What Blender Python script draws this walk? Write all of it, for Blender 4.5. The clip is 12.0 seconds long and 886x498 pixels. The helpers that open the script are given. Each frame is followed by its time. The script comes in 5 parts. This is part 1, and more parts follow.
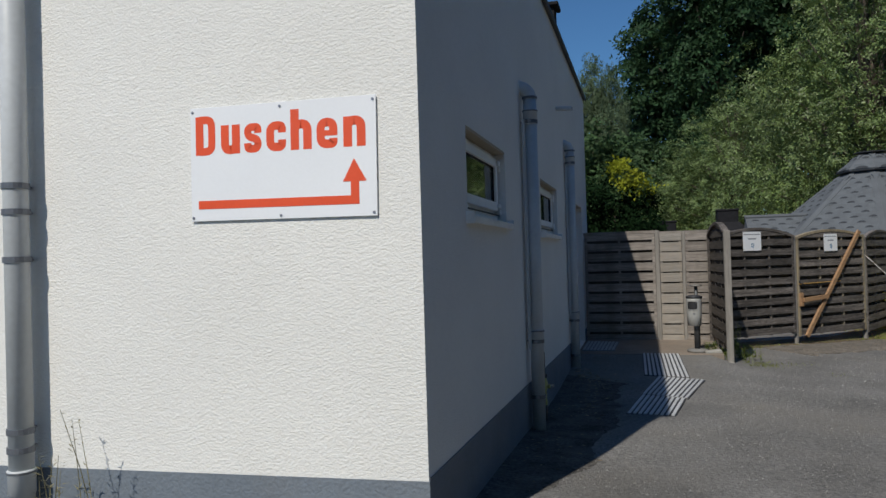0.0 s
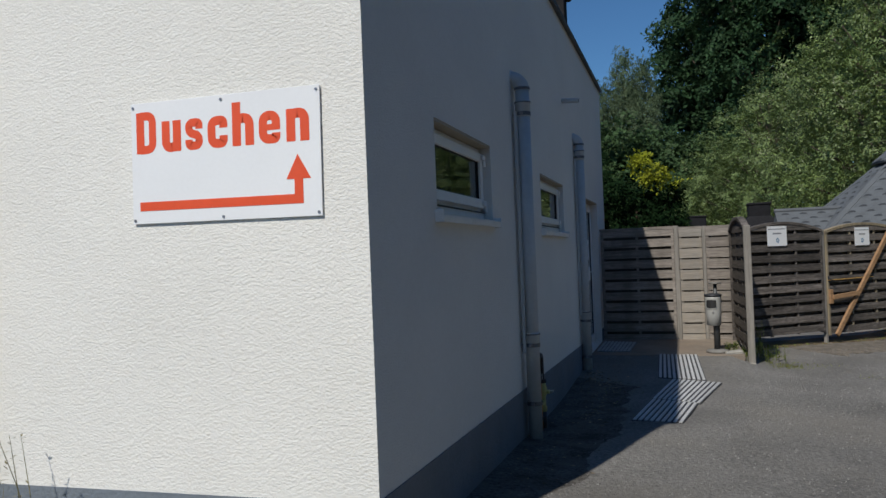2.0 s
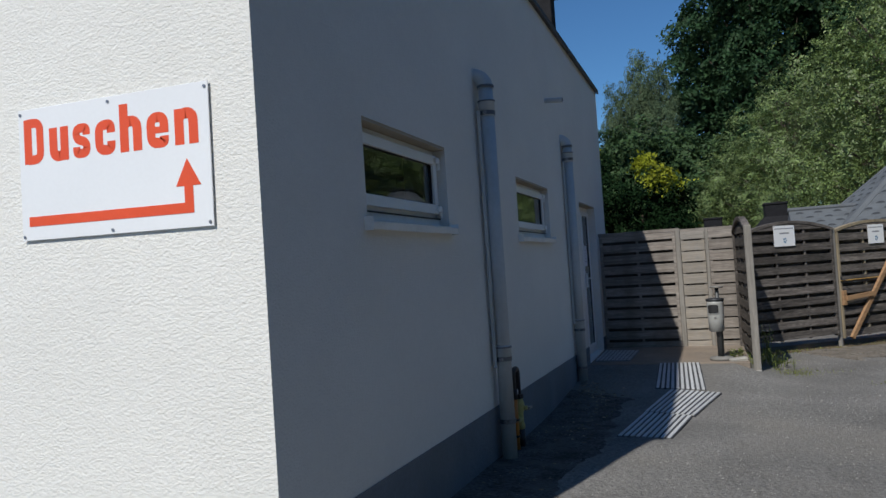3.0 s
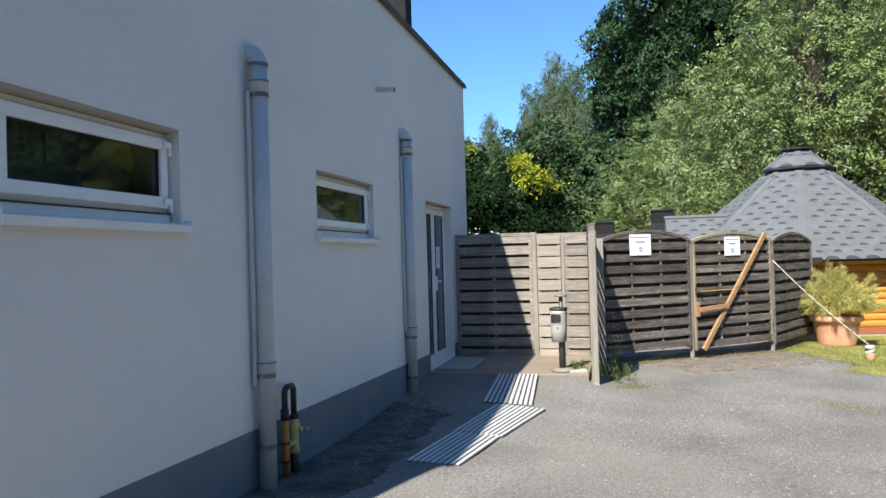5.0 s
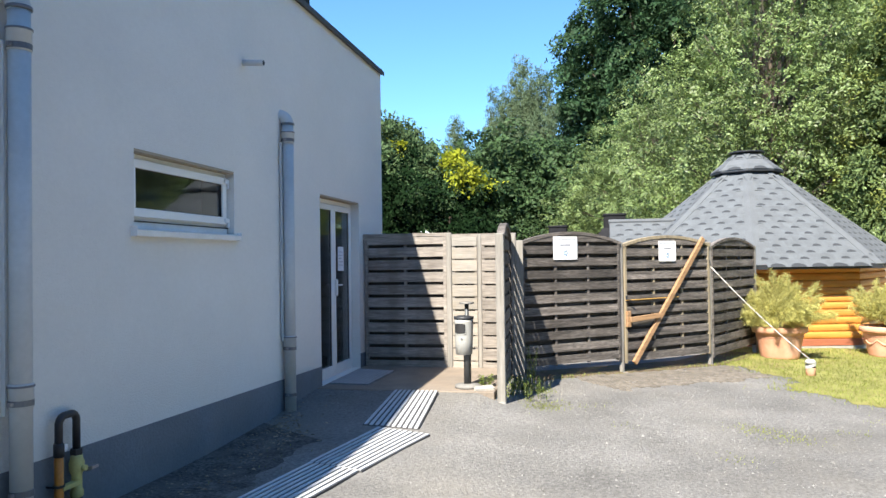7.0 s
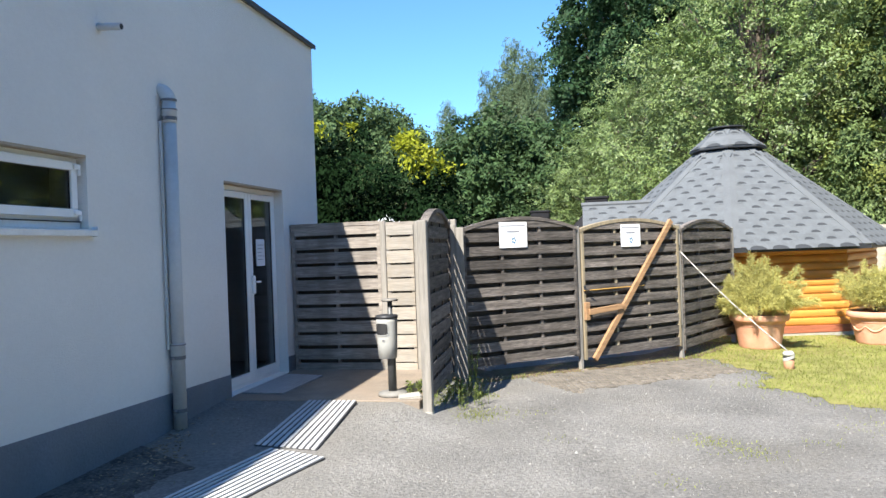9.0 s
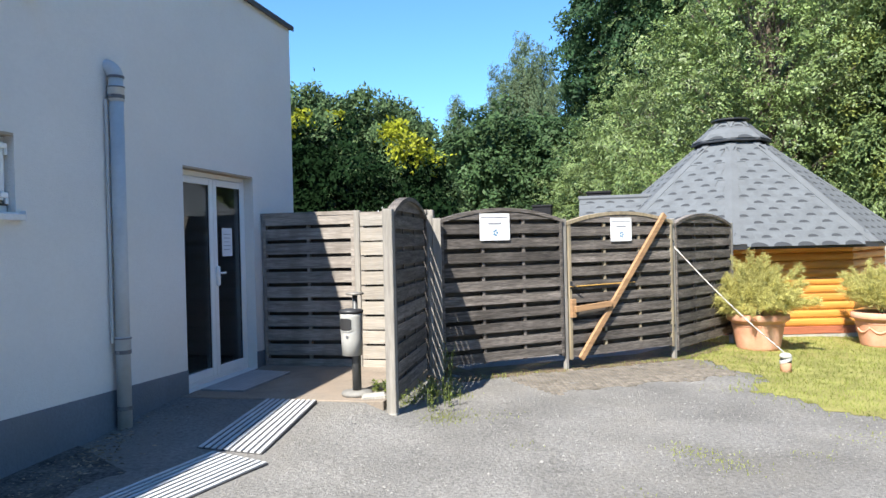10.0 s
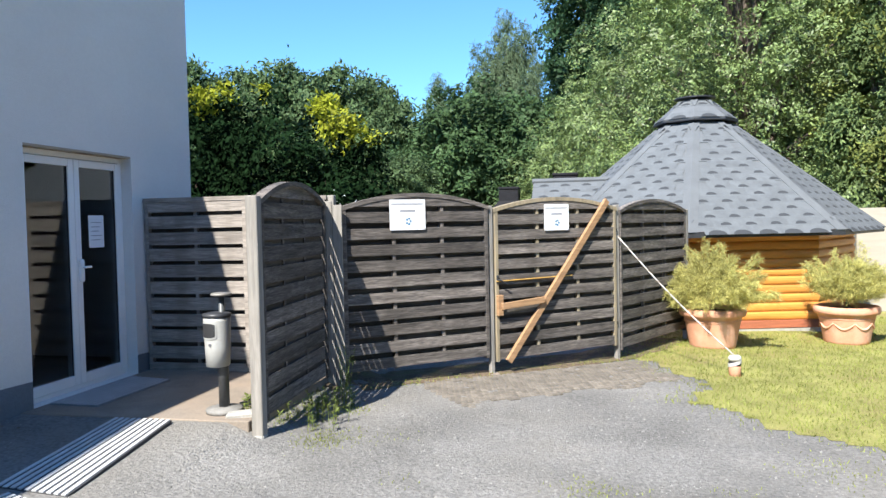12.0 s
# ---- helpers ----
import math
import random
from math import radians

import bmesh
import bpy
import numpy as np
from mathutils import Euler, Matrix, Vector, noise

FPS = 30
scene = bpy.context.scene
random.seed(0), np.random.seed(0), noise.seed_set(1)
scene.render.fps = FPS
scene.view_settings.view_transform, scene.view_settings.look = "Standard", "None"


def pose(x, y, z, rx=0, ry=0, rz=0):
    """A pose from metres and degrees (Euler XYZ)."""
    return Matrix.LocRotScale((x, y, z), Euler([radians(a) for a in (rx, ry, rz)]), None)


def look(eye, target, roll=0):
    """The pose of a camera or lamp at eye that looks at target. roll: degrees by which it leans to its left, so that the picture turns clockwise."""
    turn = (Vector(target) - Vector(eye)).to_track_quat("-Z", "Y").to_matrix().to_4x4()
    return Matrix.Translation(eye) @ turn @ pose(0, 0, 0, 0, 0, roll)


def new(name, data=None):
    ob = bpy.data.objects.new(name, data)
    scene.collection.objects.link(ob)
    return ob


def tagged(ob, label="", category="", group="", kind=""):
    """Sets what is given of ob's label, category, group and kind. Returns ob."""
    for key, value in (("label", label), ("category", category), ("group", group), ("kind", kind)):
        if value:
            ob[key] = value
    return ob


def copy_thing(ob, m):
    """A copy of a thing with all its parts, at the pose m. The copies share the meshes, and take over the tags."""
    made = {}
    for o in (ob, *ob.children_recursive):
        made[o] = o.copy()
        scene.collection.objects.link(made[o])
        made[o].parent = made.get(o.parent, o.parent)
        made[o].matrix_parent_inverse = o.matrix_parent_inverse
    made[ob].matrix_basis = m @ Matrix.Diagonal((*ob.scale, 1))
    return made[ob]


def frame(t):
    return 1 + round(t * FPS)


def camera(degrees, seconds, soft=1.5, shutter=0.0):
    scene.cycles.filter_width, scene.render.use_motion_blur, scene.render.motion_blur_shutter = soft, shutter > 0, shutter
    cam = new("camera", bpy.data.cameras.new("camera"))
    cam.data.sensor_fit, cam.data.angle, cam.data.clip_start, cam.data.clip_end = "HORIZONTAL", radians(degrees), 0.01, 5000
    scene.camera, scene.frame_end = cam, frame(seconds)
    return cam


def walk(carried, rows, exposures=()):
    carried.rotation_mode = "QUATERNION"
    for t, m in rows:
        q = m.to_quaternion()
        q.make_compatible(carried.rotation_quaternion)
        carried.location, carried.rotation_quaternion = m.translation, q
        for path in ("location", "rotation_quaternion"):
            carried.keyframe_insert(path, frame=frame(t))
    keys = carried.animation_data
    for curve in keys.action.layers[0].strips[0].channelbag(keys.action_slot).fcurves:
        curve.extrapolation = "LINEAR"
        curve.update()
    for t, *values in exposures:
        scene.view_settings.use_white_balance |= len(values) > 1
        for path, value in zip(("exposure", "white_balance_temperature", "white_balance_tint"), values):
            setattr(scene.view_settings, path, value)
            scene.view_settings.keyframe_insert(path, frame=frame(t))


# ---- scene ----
cam = camera(62.3, 12.0)
PATH = [
    (0, (-0.034, 0.641, 1.268), (-0.567, 2.569, 1.292), -1.7),
    (0.5, (-0.027, 0.662, 1.269), (-0.542, 2.595, 1.287), -2.2),
    (1, (0.031, 0.755, 1.272), (-0.515, 2.679, 1.291), -2.6),
    (1.5, (0.14, 0.848, 1.288), (-0.447, 2.759, 1.335), -2.5),
    (2, (0.225, 1.005, 1.276), (-0.396, 2.907, 1.297), -2.3),
    (2.5, (0.306, 1.228, 1.257), (-0.337, 3.121, 1.305), -3.2),
    (3, (0.54, 1.462, 1.253), (-0.138, 3.343, 1.304), -3.8),
    (3.5, (0.747, 1.646, 1.26), (0.161, 3.558, 1.289), -3.4),
    (3.7, (0.817, 1.773, 1.241), (0.286, 3.701, 1.271), -3.0),
    (5.3, (1.402, 2.53, 1.292), (0.951, 4.479, 1.315), -1.2),
    (5.5, (1.441, 2.68, 1.274), (1.017, 4.635, 1.301), -1.2),
    (6, (1.609, 2.929, 1.282), (1.161, 4.877, 1.326), -1.4),
    (6.5, (1.801, 3.197, 1.285), (1.321, 5.138, 1.316), -1.2),
    (7, (1.921, 3.446, 1.252), (1.524, 5.406, 1.282), -0.8),
    (7.2, (1.973, 3.566, 1.275), (1.603, 5.531, 1.313), -0.5),
    (8.8, (2.467, 4.374, 1.278), (2.071, 6.334, 1.27), -1.5),
    (9, (2.509, 4.503, 1.262), (2.106, 6.462, 1.259), -2.1),
    (9.5, (2.693, 4.744, 1.247), (2.25, 6.694, 1.247), -2.0),
    (10, (2.784, 4.99, 1.219), (2.352, 6.943, 1.203), -1.4),
    (10.5, (2.864, 5.275, 1.238), (2.473, 7.236, 1.22), -0.8),
    (11, (2.988, 5.503, 1.229), (2.579, 7.461, 1.219), -1.2),
    (11.5, (3.23, 5.77, 1.243), (2.758, 7.713, 1.225), -1.5),
    (12, (3.379, 6.072, 1.293), (2.977, 8.03, 1.223), -1.2),
]
EXPOSURES = [(0.0, -0.4, 6000, 9), (2.6, -0.35, 6000, 9), (3.0, -0.23, 5850, 9), (3.5, -0.18, 5750, 9), (5.3, 1.37, 6250, 9), (6.2, 1.57, 6250, 9), (7.2, 1.57, 6250, 9), (9.0, 1.5, 6150, 9), (10.0, 1.45, 6050, 9), (12.0, 1.45, 5950, 9)]
walk(cam, [(t, look(eye, target, roll)) for t, eye, target, roll in PATH], EXPOSURES)

# ---- daylight: low blue sky, one sun that comes over the front left corner of the building ----
SUN = Vector((0.294, 1.0, -1.12)).normalized()
world = bpy.data.worlds.new("sky")
scene.world = world
world.use_nodes = True
wn = world.node_tree
sky = wn.nodes.new("ShaderNodeTexSky")
sky.sky_type = "NISHITA"
sky.sun_disc = False
sky.sun_elevation = math.asin(-SUN.z)
sky.sun_rotation = math.atan2(-SUN.x, -SUN.y)
sky.air_density, sky.dust_density, sky.ozone_density = 1.0, 0.15, 2.0
air = wn.nodes.new("ShaderNodeMix")
air.data_type, air.blend_type = "RGBA", "MULTIPLY"
air.inputs[0].default_value = 1.0
air.inputs[7].default_value = (0.67, 0.985, 1.22, 1)
wn.links.new(sky.outputs[0], air.inputs[6])
wn.links.new(air.outputs[2], wn.nodes["Background"].inputs[0])
wn.nodes["Background"].inputs[1].default_value = 0.078
sun = new("sun", bpy.data.lights.new("sun", "SUN"))
sun.data.energy, sun.data.angle, sun.data.color = 5.0, radians(0.55), (1.0, 0.9, 0.75)
sun.matrix_world = look((-6, -15, 20), Vector((-6, -15, 20)) + SUN)


# ---- materials ----
def mat(name, base, rough=0.7, metal=0.0, var=0.15, scale=6.0, fine=60.0, bump=0.0, bump_scale=80.0, stretch=(1, 1, 1),
        stain=None, stain_scale=1.5, stain_amount=0.5, piece=0.0, island=0.0, space="Object", spec=0.5, leaf=0.0, finevar=None):
    m = bpy.data.materials.new(name)
    m.use_nodes = True
    nt = m.node_tree
    N, L = nt.nodes, nt.links
    b = N["Principled BSDF"]
    b.inputs["Roughness"].default_value = rough
    b.inputs["Metallic"].default_value = metal
    b.inputs["Specular IOR Level"].default_value = spec
    if space == "World":
        co = N.new("ShaderNodeNewGeometry").outputs["Position"]
    else:
        co = N.new("ShaderNodeTexCoord").outputs["Object"]
    mp = N.new("ShaderNodeMapping")
    mp.inputs["Scale"].default_value = stretch
    L.new(co, mp.inputs[0])
    rnd = None
    if piece:
        oi = N.new("ShaderNodeObjectInfo")
        rnd = oi.outputs["Random"]
        cx = N.new("ShaderNodeCombineXYZ")
        mul = N.new("ShaderNodeMath")
        mul.operation = "MULTIPLY"
        mul.inputs[1].default_value = 37.0
        L.new(rnd, mul.inputs[0])
        for i in range(3):
            L.new(mul.outputs[0], cx.inputs[i])
        L.new(cx.outputs[0], mp.inputs["Location"])
    if island:
        rnd = N.new("ShaderNodeNewGeometry").outputs["Random Per Island"]

    def tex(s, detail=4.0, src=None):
        n = N.new("ShaderNodeTexNoise")
        n.inputs["Scale"].default_value = s
        n.inputs["Detail"].default_value = detail
        L.new(src or mp.outputs[0], n.inputs["Vector"])
        return n.outputs["Fac"]

    def mixc(fac, a, bb, mode="MIX"):
        x = N.new("ShaderNodeMix")
        x.data_type, x.blend_type = "RGBA", mode
        for k, v in ((0, fac), (6, a), (7, bb)):
            if hasattr(v, "is_output"):
                L.new(v, x.inputs[k])
            else:
                x.inputs[k].default_value = v if k == 0 else (*v, 1)
        return x.outputs[2]

    def ramp(f, lo, hi, a=0.0, z=1.0):
        r = N.new("ShaderNodeMapRange")
        for i, v in enumerate((lo, hi, a, z)):
            r.inputs[1 + i].default_value = v
        L.new(f, r.inputs[0])
        return r.outputs[0]

    base = tuple(base)
    lo = tuple(c * (1 - var) for c in base)
    hi = tuple(min(1, c * (1 + var)) for c in base)
    col = mixc(ramp(tex(scale), 0.3, 0.7), lo, hi)
    f2 = ramp(tex(fine, 3.0), 0.3, 0.7, 1 - (0.6 * var if finevar is None else finevar), 1 + (0.6 * var if finevar is None else finevar))
    g = N.new("ShaderNodeVectorMath")
    g.operation = "SCALE"
    L.new(col, g.inputs[0])
    L.new(f2, g.inputs["Scale"])
    col = g.outputs[0]
    if stain:
        col = mixc(ramp(tex(stain_scale, 6.0, co), 0.48, 0.68, 0, stain_amount), col, stain)
    if rnd is not None:
        amt = piece or island
        g = N.new("ShaderNodeVectorMath")
        g.operation = "SCALE"
        L.new(col, g.inputs[0])
        L.new(ramp(rnd, 0, 1, 1 - amt, 1 + amt), g.inputs["Scale"])
        col = g.outputs[0]
    L.new(col, b.inputs["Base Color"])
    L.new(ramp(tex(scale * 2.3), 0.3, 0.7, max(0.02, rough - 0.08), min(1, rough + 0.08)), b.inputs["Roughness"])
    if bump:
        bn = N.new("ShaderNodeBump")
        bn.inputs["Strength"].default_value = 1.0
        bn.inputs["Distance"].default_value = bump
        L.new(tex(bump_scale, 5.0), bn.inputs["Height"])
        L.new(bn.outputs[0], b.inputs["Normal"])
    if leaf:
        tr = N.new("ShaderNodeBsdfTranslucent")
        mx = N.new("ShaderNodeMixShader")
        mx.inputs[0].default_value = leaf
        L.new(col, tr.inputs[0])
        L.new(b.outputs[0], mx.inputs[1])
        L.new(tr.outputs[0], mx.inputs[2])
        L.new(mx.outputs[0], N["Material Output"].inputs[0])
    return m


PLASTER = mat("plaster", (0.76, 0.75, 0.715), 0.92, var=0.03, scale=1.2, fine=30, bump=0.0056, bump_scale=85, stretch=(0.85, 0.85, 1.25),
              stain=(0.68, 0.67, 0.63), stain_scale=0.8, stain_amount=0.25, space="World")
PLINTH = mat("plinth_paint", (0.158, 0.184, 0.216), 0.85, var=0.1, scale=2, fine=40, bump=0.006, bump_scale=60, stain=(0.2, 0.2, 0.2), stain_amount=0.35, space="World")
SOFFIT = mat("reveal_render", (0.4, 0.345, 0.26), 0.9, var=0.08, bump=0.004, space="World")
ASPHALT = mat("worn_asphalt", (0.175, 0.17, 0.162), 0.95, var=0.22, finevar=0.3, scale=1.1, fine=36, bump=0.016, bump_scale=55, stain=(0.215, 0.2, 0.175),
              stain_scale=0.7, stain_amount=0.45, space="World", spec=0.25)
PEBBLE = mat("gravel_stone", (0.185, 0.18, 0.172), 0.9, var=0.2, island=0.36, space="World")
CONCRETE = mat("landing_concrete", (0.225, 0.188, 0.152), 0.9, var=0.2, scale=3, bump=0.004, bump_scale=70, stain=(0.2, 0.15, 0.11), stain_amount=0.6, space="World")
PAVER = mat("paver_concrete", (0.15, 0.132, 0.11), 0.92, var=0.25, piece=0.2, bump=0.003)
WOOD = mat("weathered_fence_wood", (0.114, 0.1, 0.09), 0.85, var=0.55, finevar=0.6, scale=3.0, fine=18, bump=0.004, bump_scale=12, stretch=(0.6, 5, 9), piece=0.38,
           stain=(0.07, 0.06, 0.052), stain_scale=3, stain_amount=0.5)
# fence wood with the shade of the board gaps put into its colour
SHADEWOOD = mat("gap_shade_fence_wood", (0.06, 0.05, 0.042), 0.88, var=0.4, scale=3.0, fine=14, bump=0.003, bump_scale=12, stretch=(0.6, 5, 9), piece=0.25)
POSTWOOD = mat("weathered_post_wood", (0.24, 0.224, 0.203), 0.85, var=0.22, scale=3.0, fine=14, bump=0.003, bump_scale=12, stretch=(9, 9, 0.6), piece=0.15,
               stain=(0.19, 0.182, 0.16), stain_scale=2.5, stain_amount=0.5)
GATEWOOD = mat("yellowed_frame_wood", (0.25, 0.205, 0.135), 0.85, var=0.25, scale=3.0, fine=14, bump=0.003, bump_scale=12, stretch=(9, 9, 0.6), piece=0.15,
               stain=(0.17, 0.16, 0.13), stain_scale=2.5, stain_amount=0.5)
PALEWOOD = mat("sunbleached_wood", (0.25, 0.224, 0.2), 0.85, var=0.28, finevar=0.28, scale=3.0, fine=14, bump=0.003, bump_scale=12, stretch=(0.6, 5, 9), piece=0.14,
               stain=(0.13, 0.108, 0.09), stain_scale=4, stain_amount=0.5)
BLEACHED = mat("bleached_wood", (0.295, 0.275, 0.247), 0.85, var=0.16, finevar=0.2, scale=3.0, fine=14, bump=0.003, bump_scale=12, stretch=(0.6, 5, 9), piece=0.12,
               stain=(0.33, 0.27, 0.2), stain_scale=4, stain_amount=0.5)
BRACE = mat("larch_brace", (0.31, 0.185, 0.095), 0.75, var=0.22, scale=4, fine=20, stretch=(0.5, 7, 7), bump=0.002, bump_scale=14)
LOG = mat("oiled_pine_log", (0.54, 0.235, 0.045), 0.5, var=0.18, scale=3, fine=14, stretch=(0.5, 6, 6), piece=0.1, bump=0.002, bump_scale=12)
REDBOARD = mat("red_brown_board", (0.3, 0.1, 0.05), 0.7, var=0.2, stretch=(0.5, 6, 6))
SHINGLE = mat("bitumen_shingle", (0.104, 0.114, 0.124), 0.93, var=0.14, scale=5, fine=160, bump=0.002, bump_scale=220, piece=0.02)
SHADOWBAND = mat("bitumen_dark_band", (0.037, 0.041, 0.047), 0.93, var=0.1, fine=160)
ROOFBASE = mat("bitumen_sheet", (0.108, 0.117, 0.127), 0.93, var=0.1, scale=3, fine=160, bump=0.002, bump_scale=220)
DARKMETAL = mat("dark_metal", (0.035, 0.037, 0.042), 0.5, 0.3, var=0.2)
SOOT = mat("black_sheet_metal", (0.012, 0.012, 0.014), 0.75, var=0.2, spec=0.2)
ROOFEDGE = mat("roof_trim", (0.06, 0.062, 0.07), 0.6, var=0.15, space="World")
PVC = mat("grey_plastic_pipe", (0.5, 0.52, 0.53), 0.55, var=0.07, scale=2, fine=30, stain=(0.33, 0.35, 0.36), stain_amount=0.4, space="World")
CLAMP = mat("pipe_clamp", (0.16, 0.17, 0.19), 0.5, 0.5, var=0.15)
WHITE = mat("white_pvc", (0.85, 0.86, 0.85), 0.4, var=0.03, scale=4)
SILL = mat("sill_aluminium", (0.78, 0.79, 0.79), 0.4, 0.1, var=0.06)
GASKET = mat("black_gasket", (0.02, 0.02, 0.022), 0.6, var=0.1)
SIGNWHITE = mat("sign_enamel", (0.8, 0.81, 0.83), 0.35, var=0.02, scale=2)
SIGNRED = mat("sign_red", (0.72, 0.085, 0.022), 0.4, var=0.04)
INK = mat("faded_ink", (0.28, 0.29, 0.32), 0.7, var=0.1)
INKBLUE = mat("blue_ink", (0.08, 0.2, 0.34), 0.7, var=0.1)
SCREW = mat("zinc_screw", (0.3, 0.3, 0.32), 0.4, 0.8)
MAT = mat("ribbed_mat", (0.48, 0.49, 0.5), 0.55, var=0.1, fine=40, piece=0.08)
MATBASE = mat("rubber_base", (0.05, 0.05, 0.054), 0.8, var=0.2)
DOORMAT = mat("door_mat_bristle", (0.2, 0.21, 0.22), 0.9, var=0.2)
TERRACOTTA = mat("terracotta", (0.6, 0.3, 0.19), 0.85, var=0.12, scale=5, bump=0.002, stain=(0.62, 0.45, 0.34), stain_scale=4, stain_amount=0.5)
LIMESTONE = mat("pale_concrete", (0.33, 0.32, 0.295), 0.95, var=0.2, scale=8, bump=0.004, bump_scale=60)
EARTH = mat("dry_earth", (0.13, 0.098, 0.066), 0.97, var=0.3, scale=7, fine=45, finevar=0.4, bump=0.02, bump_scale=30, stain=(0.12, 0.12, 0.05), stain_scale=5, stain_amount=0.7, space="World", spec=0.1)
# dirt whose dark colour also carries the building's shade on the asphalt
SHADE_DIRT = mat("shade_dark_dirt", (0.1, 0.094, 0.086), 0.97, var=0.35, scale=5, fine=40, finevar=0.45, bump=0.02, bump_scale=35, stain=(0.15, 0.138, 0.12), stain_scale=4, stain_amount=0.7, space="World", spec=0.1)
LITTER = mat("dry_litter", (0.2, 0.16, 0.11), 0.95, var=0.3, island=0.6, space="World")
SOIL = mat("soil", (0.05, 0.035, 0.025), 0.95, var=0.3, bump=0.01)
ORANGE = mat("orange_gas_pipe", (0.55, 0.21, 0.03), 0.5, var=0.12)
BLACKPIPE = mat("black_pipe", (0.025, 0.025, 0.028), 0.5, var=0.15)
OLIVE = mat("yellow_green_valve", (0.5, 0.46, 0.17), 0.55, var=0.15)
TWINE = mat("dirty_twine", (0.22, 0.17, 0.11), 0.9, var=0.3, fine=120)
ROPE = mat("white_strap", (0.45, 0.45, 0.43), 0.8, var=0.15, fine=120)
BINGREY = mat("bin_grey", (0.36, 0.36, 0.345), 0.45, var=0.06)
INTERIOR = mat("interior_plaster", (0.25, 0.25, 0.24), 0.9, var=0.05)
BARK = mat("bark", (0.11, 0.085, 0.065), 0.95, var=0.35, scale=4, bump=0.02, bump_scale=14, stretch=(3, 3, 0.7))
TIN = mat("light_cladding", (0.34, 0.31, 0.26), 0.7, var=0.06, scale=2, stretch=(1, 1, 8))


def leafmat(name, c, v=0.35, t=0.2, spec=0.12):
    return mat(name, c, 0.55, var=0.25, scale=0.35, fine=3, island=v, leaf=t, spec=spec, space="World")


LEAF_LIGHT = leafmat("willow_leaf", (0.13, 0.182, 0.052), 0.45, 0.12, 0.6)
LEAF_DARK = leafmat("oak_leaf", (0.03, 0.062, 0.026))
LEAF_MID = leafmat("maple_leaf", (0.05, 0.088, 0.034))
LEAF_ROUND = leafmat("alder_leaf", (0.072, 0.112, 0.046))
LEAF_ASH = leafmat("ash_leaf", (0.165, 0.195, 0.052), 0.4)
LEAF_BIRCH = leafmat("birch_leaf", (0.105, 0.145, 0.078))
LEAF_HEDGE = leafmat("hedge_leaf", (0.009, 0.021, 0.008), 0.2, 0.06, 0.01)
LEAF_YELLOW = leafmat("golden_leaf", (0.33, 0.36, 0.03), 0.3, 0.4)
LEAF_POT = leafmat("golden_cypress", (0.5, 0.475, 0.175), 0.35, 0.35)
LEAF_CON = leafmat("spruce_leaf", (0.12, 0.17, 0.065))
GRASS = leafmat("lawn_blade", (0.22, 0.25, 0.06), 0.4, 0.3)
WEED = leafmat("weed_leaf", (0.165, 0.205, 0.055), 0.4, 0.3)
DRYWEED = leafmat("dry_weed", (0.27, 0.25, 0.15), 0.3, 0.2)
LAWN = mat("lawn_soil", (0.24, 0.235, 0.08), 0.95, var=0.25, scale=2.5, fine=60, bump=0.02, bump_scale=50, stain=(0.26, 0.2, 0.1), stain_amount=0.5, space="World", spec=0.1)


def glass(name, tint):
    m = bpy.data.materials.new(name)
    m.use_nodes = True
    b = m.node_tree.nodes["Principled BSDF"]
    b.inputs["Base Color"].default_value = (*tint, 1)
    b.inputs["Roughness"].default_value = 0.02
    b.inputs["Transmission Weight"].default_value = 1.0
    b.inputs["IOR"].default_value = 1.55
    return m


GLASS = glass("window_glass", (0.42, 0.48, 0.5))


# ---- mesh helpers ----
def link(name, bm, material, parent=None, label=""):
    me = bpy.data.meshes.new(name)
    bm.normal_update()
    bm.to_mesh(me)
    bm.free()
    me.materials.append(material)
    ob = new(name, me)
    if parent:
        ob.parent = parent
    if label:
        ob["label"] = label
    return ob


def part(name, bm, material, parent, label=""):
    return link(name, bm, material, parent, label)


def thing(name, m=None):
    e = new(name)
    e.empty_display_size = 0.1
    if m is not None:
        e.matrix_basis = m
    return e


def smooth(ob):
    ob.data.polygons.foreach_set("use_smooth", [len(p.vertices) <= 4 for p in ob.data.polygons])
    return ob


def box(x0, y0, z0, x1, y1, z1, bevel=0.0, bm=None):
    bm = bm or bmesh.new()
    vs = [bm.verts.new(p) for p in ((x0, y0, z0), (x1, y0, z0), (x1, y1, z0), (x0, y1, z0), (x0, y0, z1), (x1, y0, z1), (x1, y1, z1), (x0, y1, z1))]
    fs = [bm.faces.new([vs[i] for i in f]) for f in ((3, 2, 1, 0), (4, 5, 6, 7), (0, 1, 5, 4), (1, 2, 6, 5), (2, 3, 7, 6), (3, 0, 4, 7))]
    if bevel:
        es = {e for f in fs for e in f.edges}
        bmesh.ops.bevel(bm, geom=list(es), offset=bevel, segments=1, affect="EDGES")
    return bm


def lathe(profile, n=24, bm=None, cx=0.0, cy=0.0, turn=0.0, close=True):
    """A body turned round a vertical axis from (radius, height) pairs."""
    bm = bm or bmesh.new()
    rings = [[bm.verts.new((cx + r * math.cos(turn + 2 * math.pi * i / n), cy + r * math.sin(turn + 2 * math.pi * i / n), z)) for i in range(n)] for r, z in profile]
    for a, b in zip(rings, rings[1:]):
        for i in range(n):
            bm.faces.new((a[i], a[(i + 1) % n], b[(i + 1) % n], b[i]))
    if close:
        bm.faces.new(rings[0][::-1])
        bm.faces.new(rings[-1])
    return bm


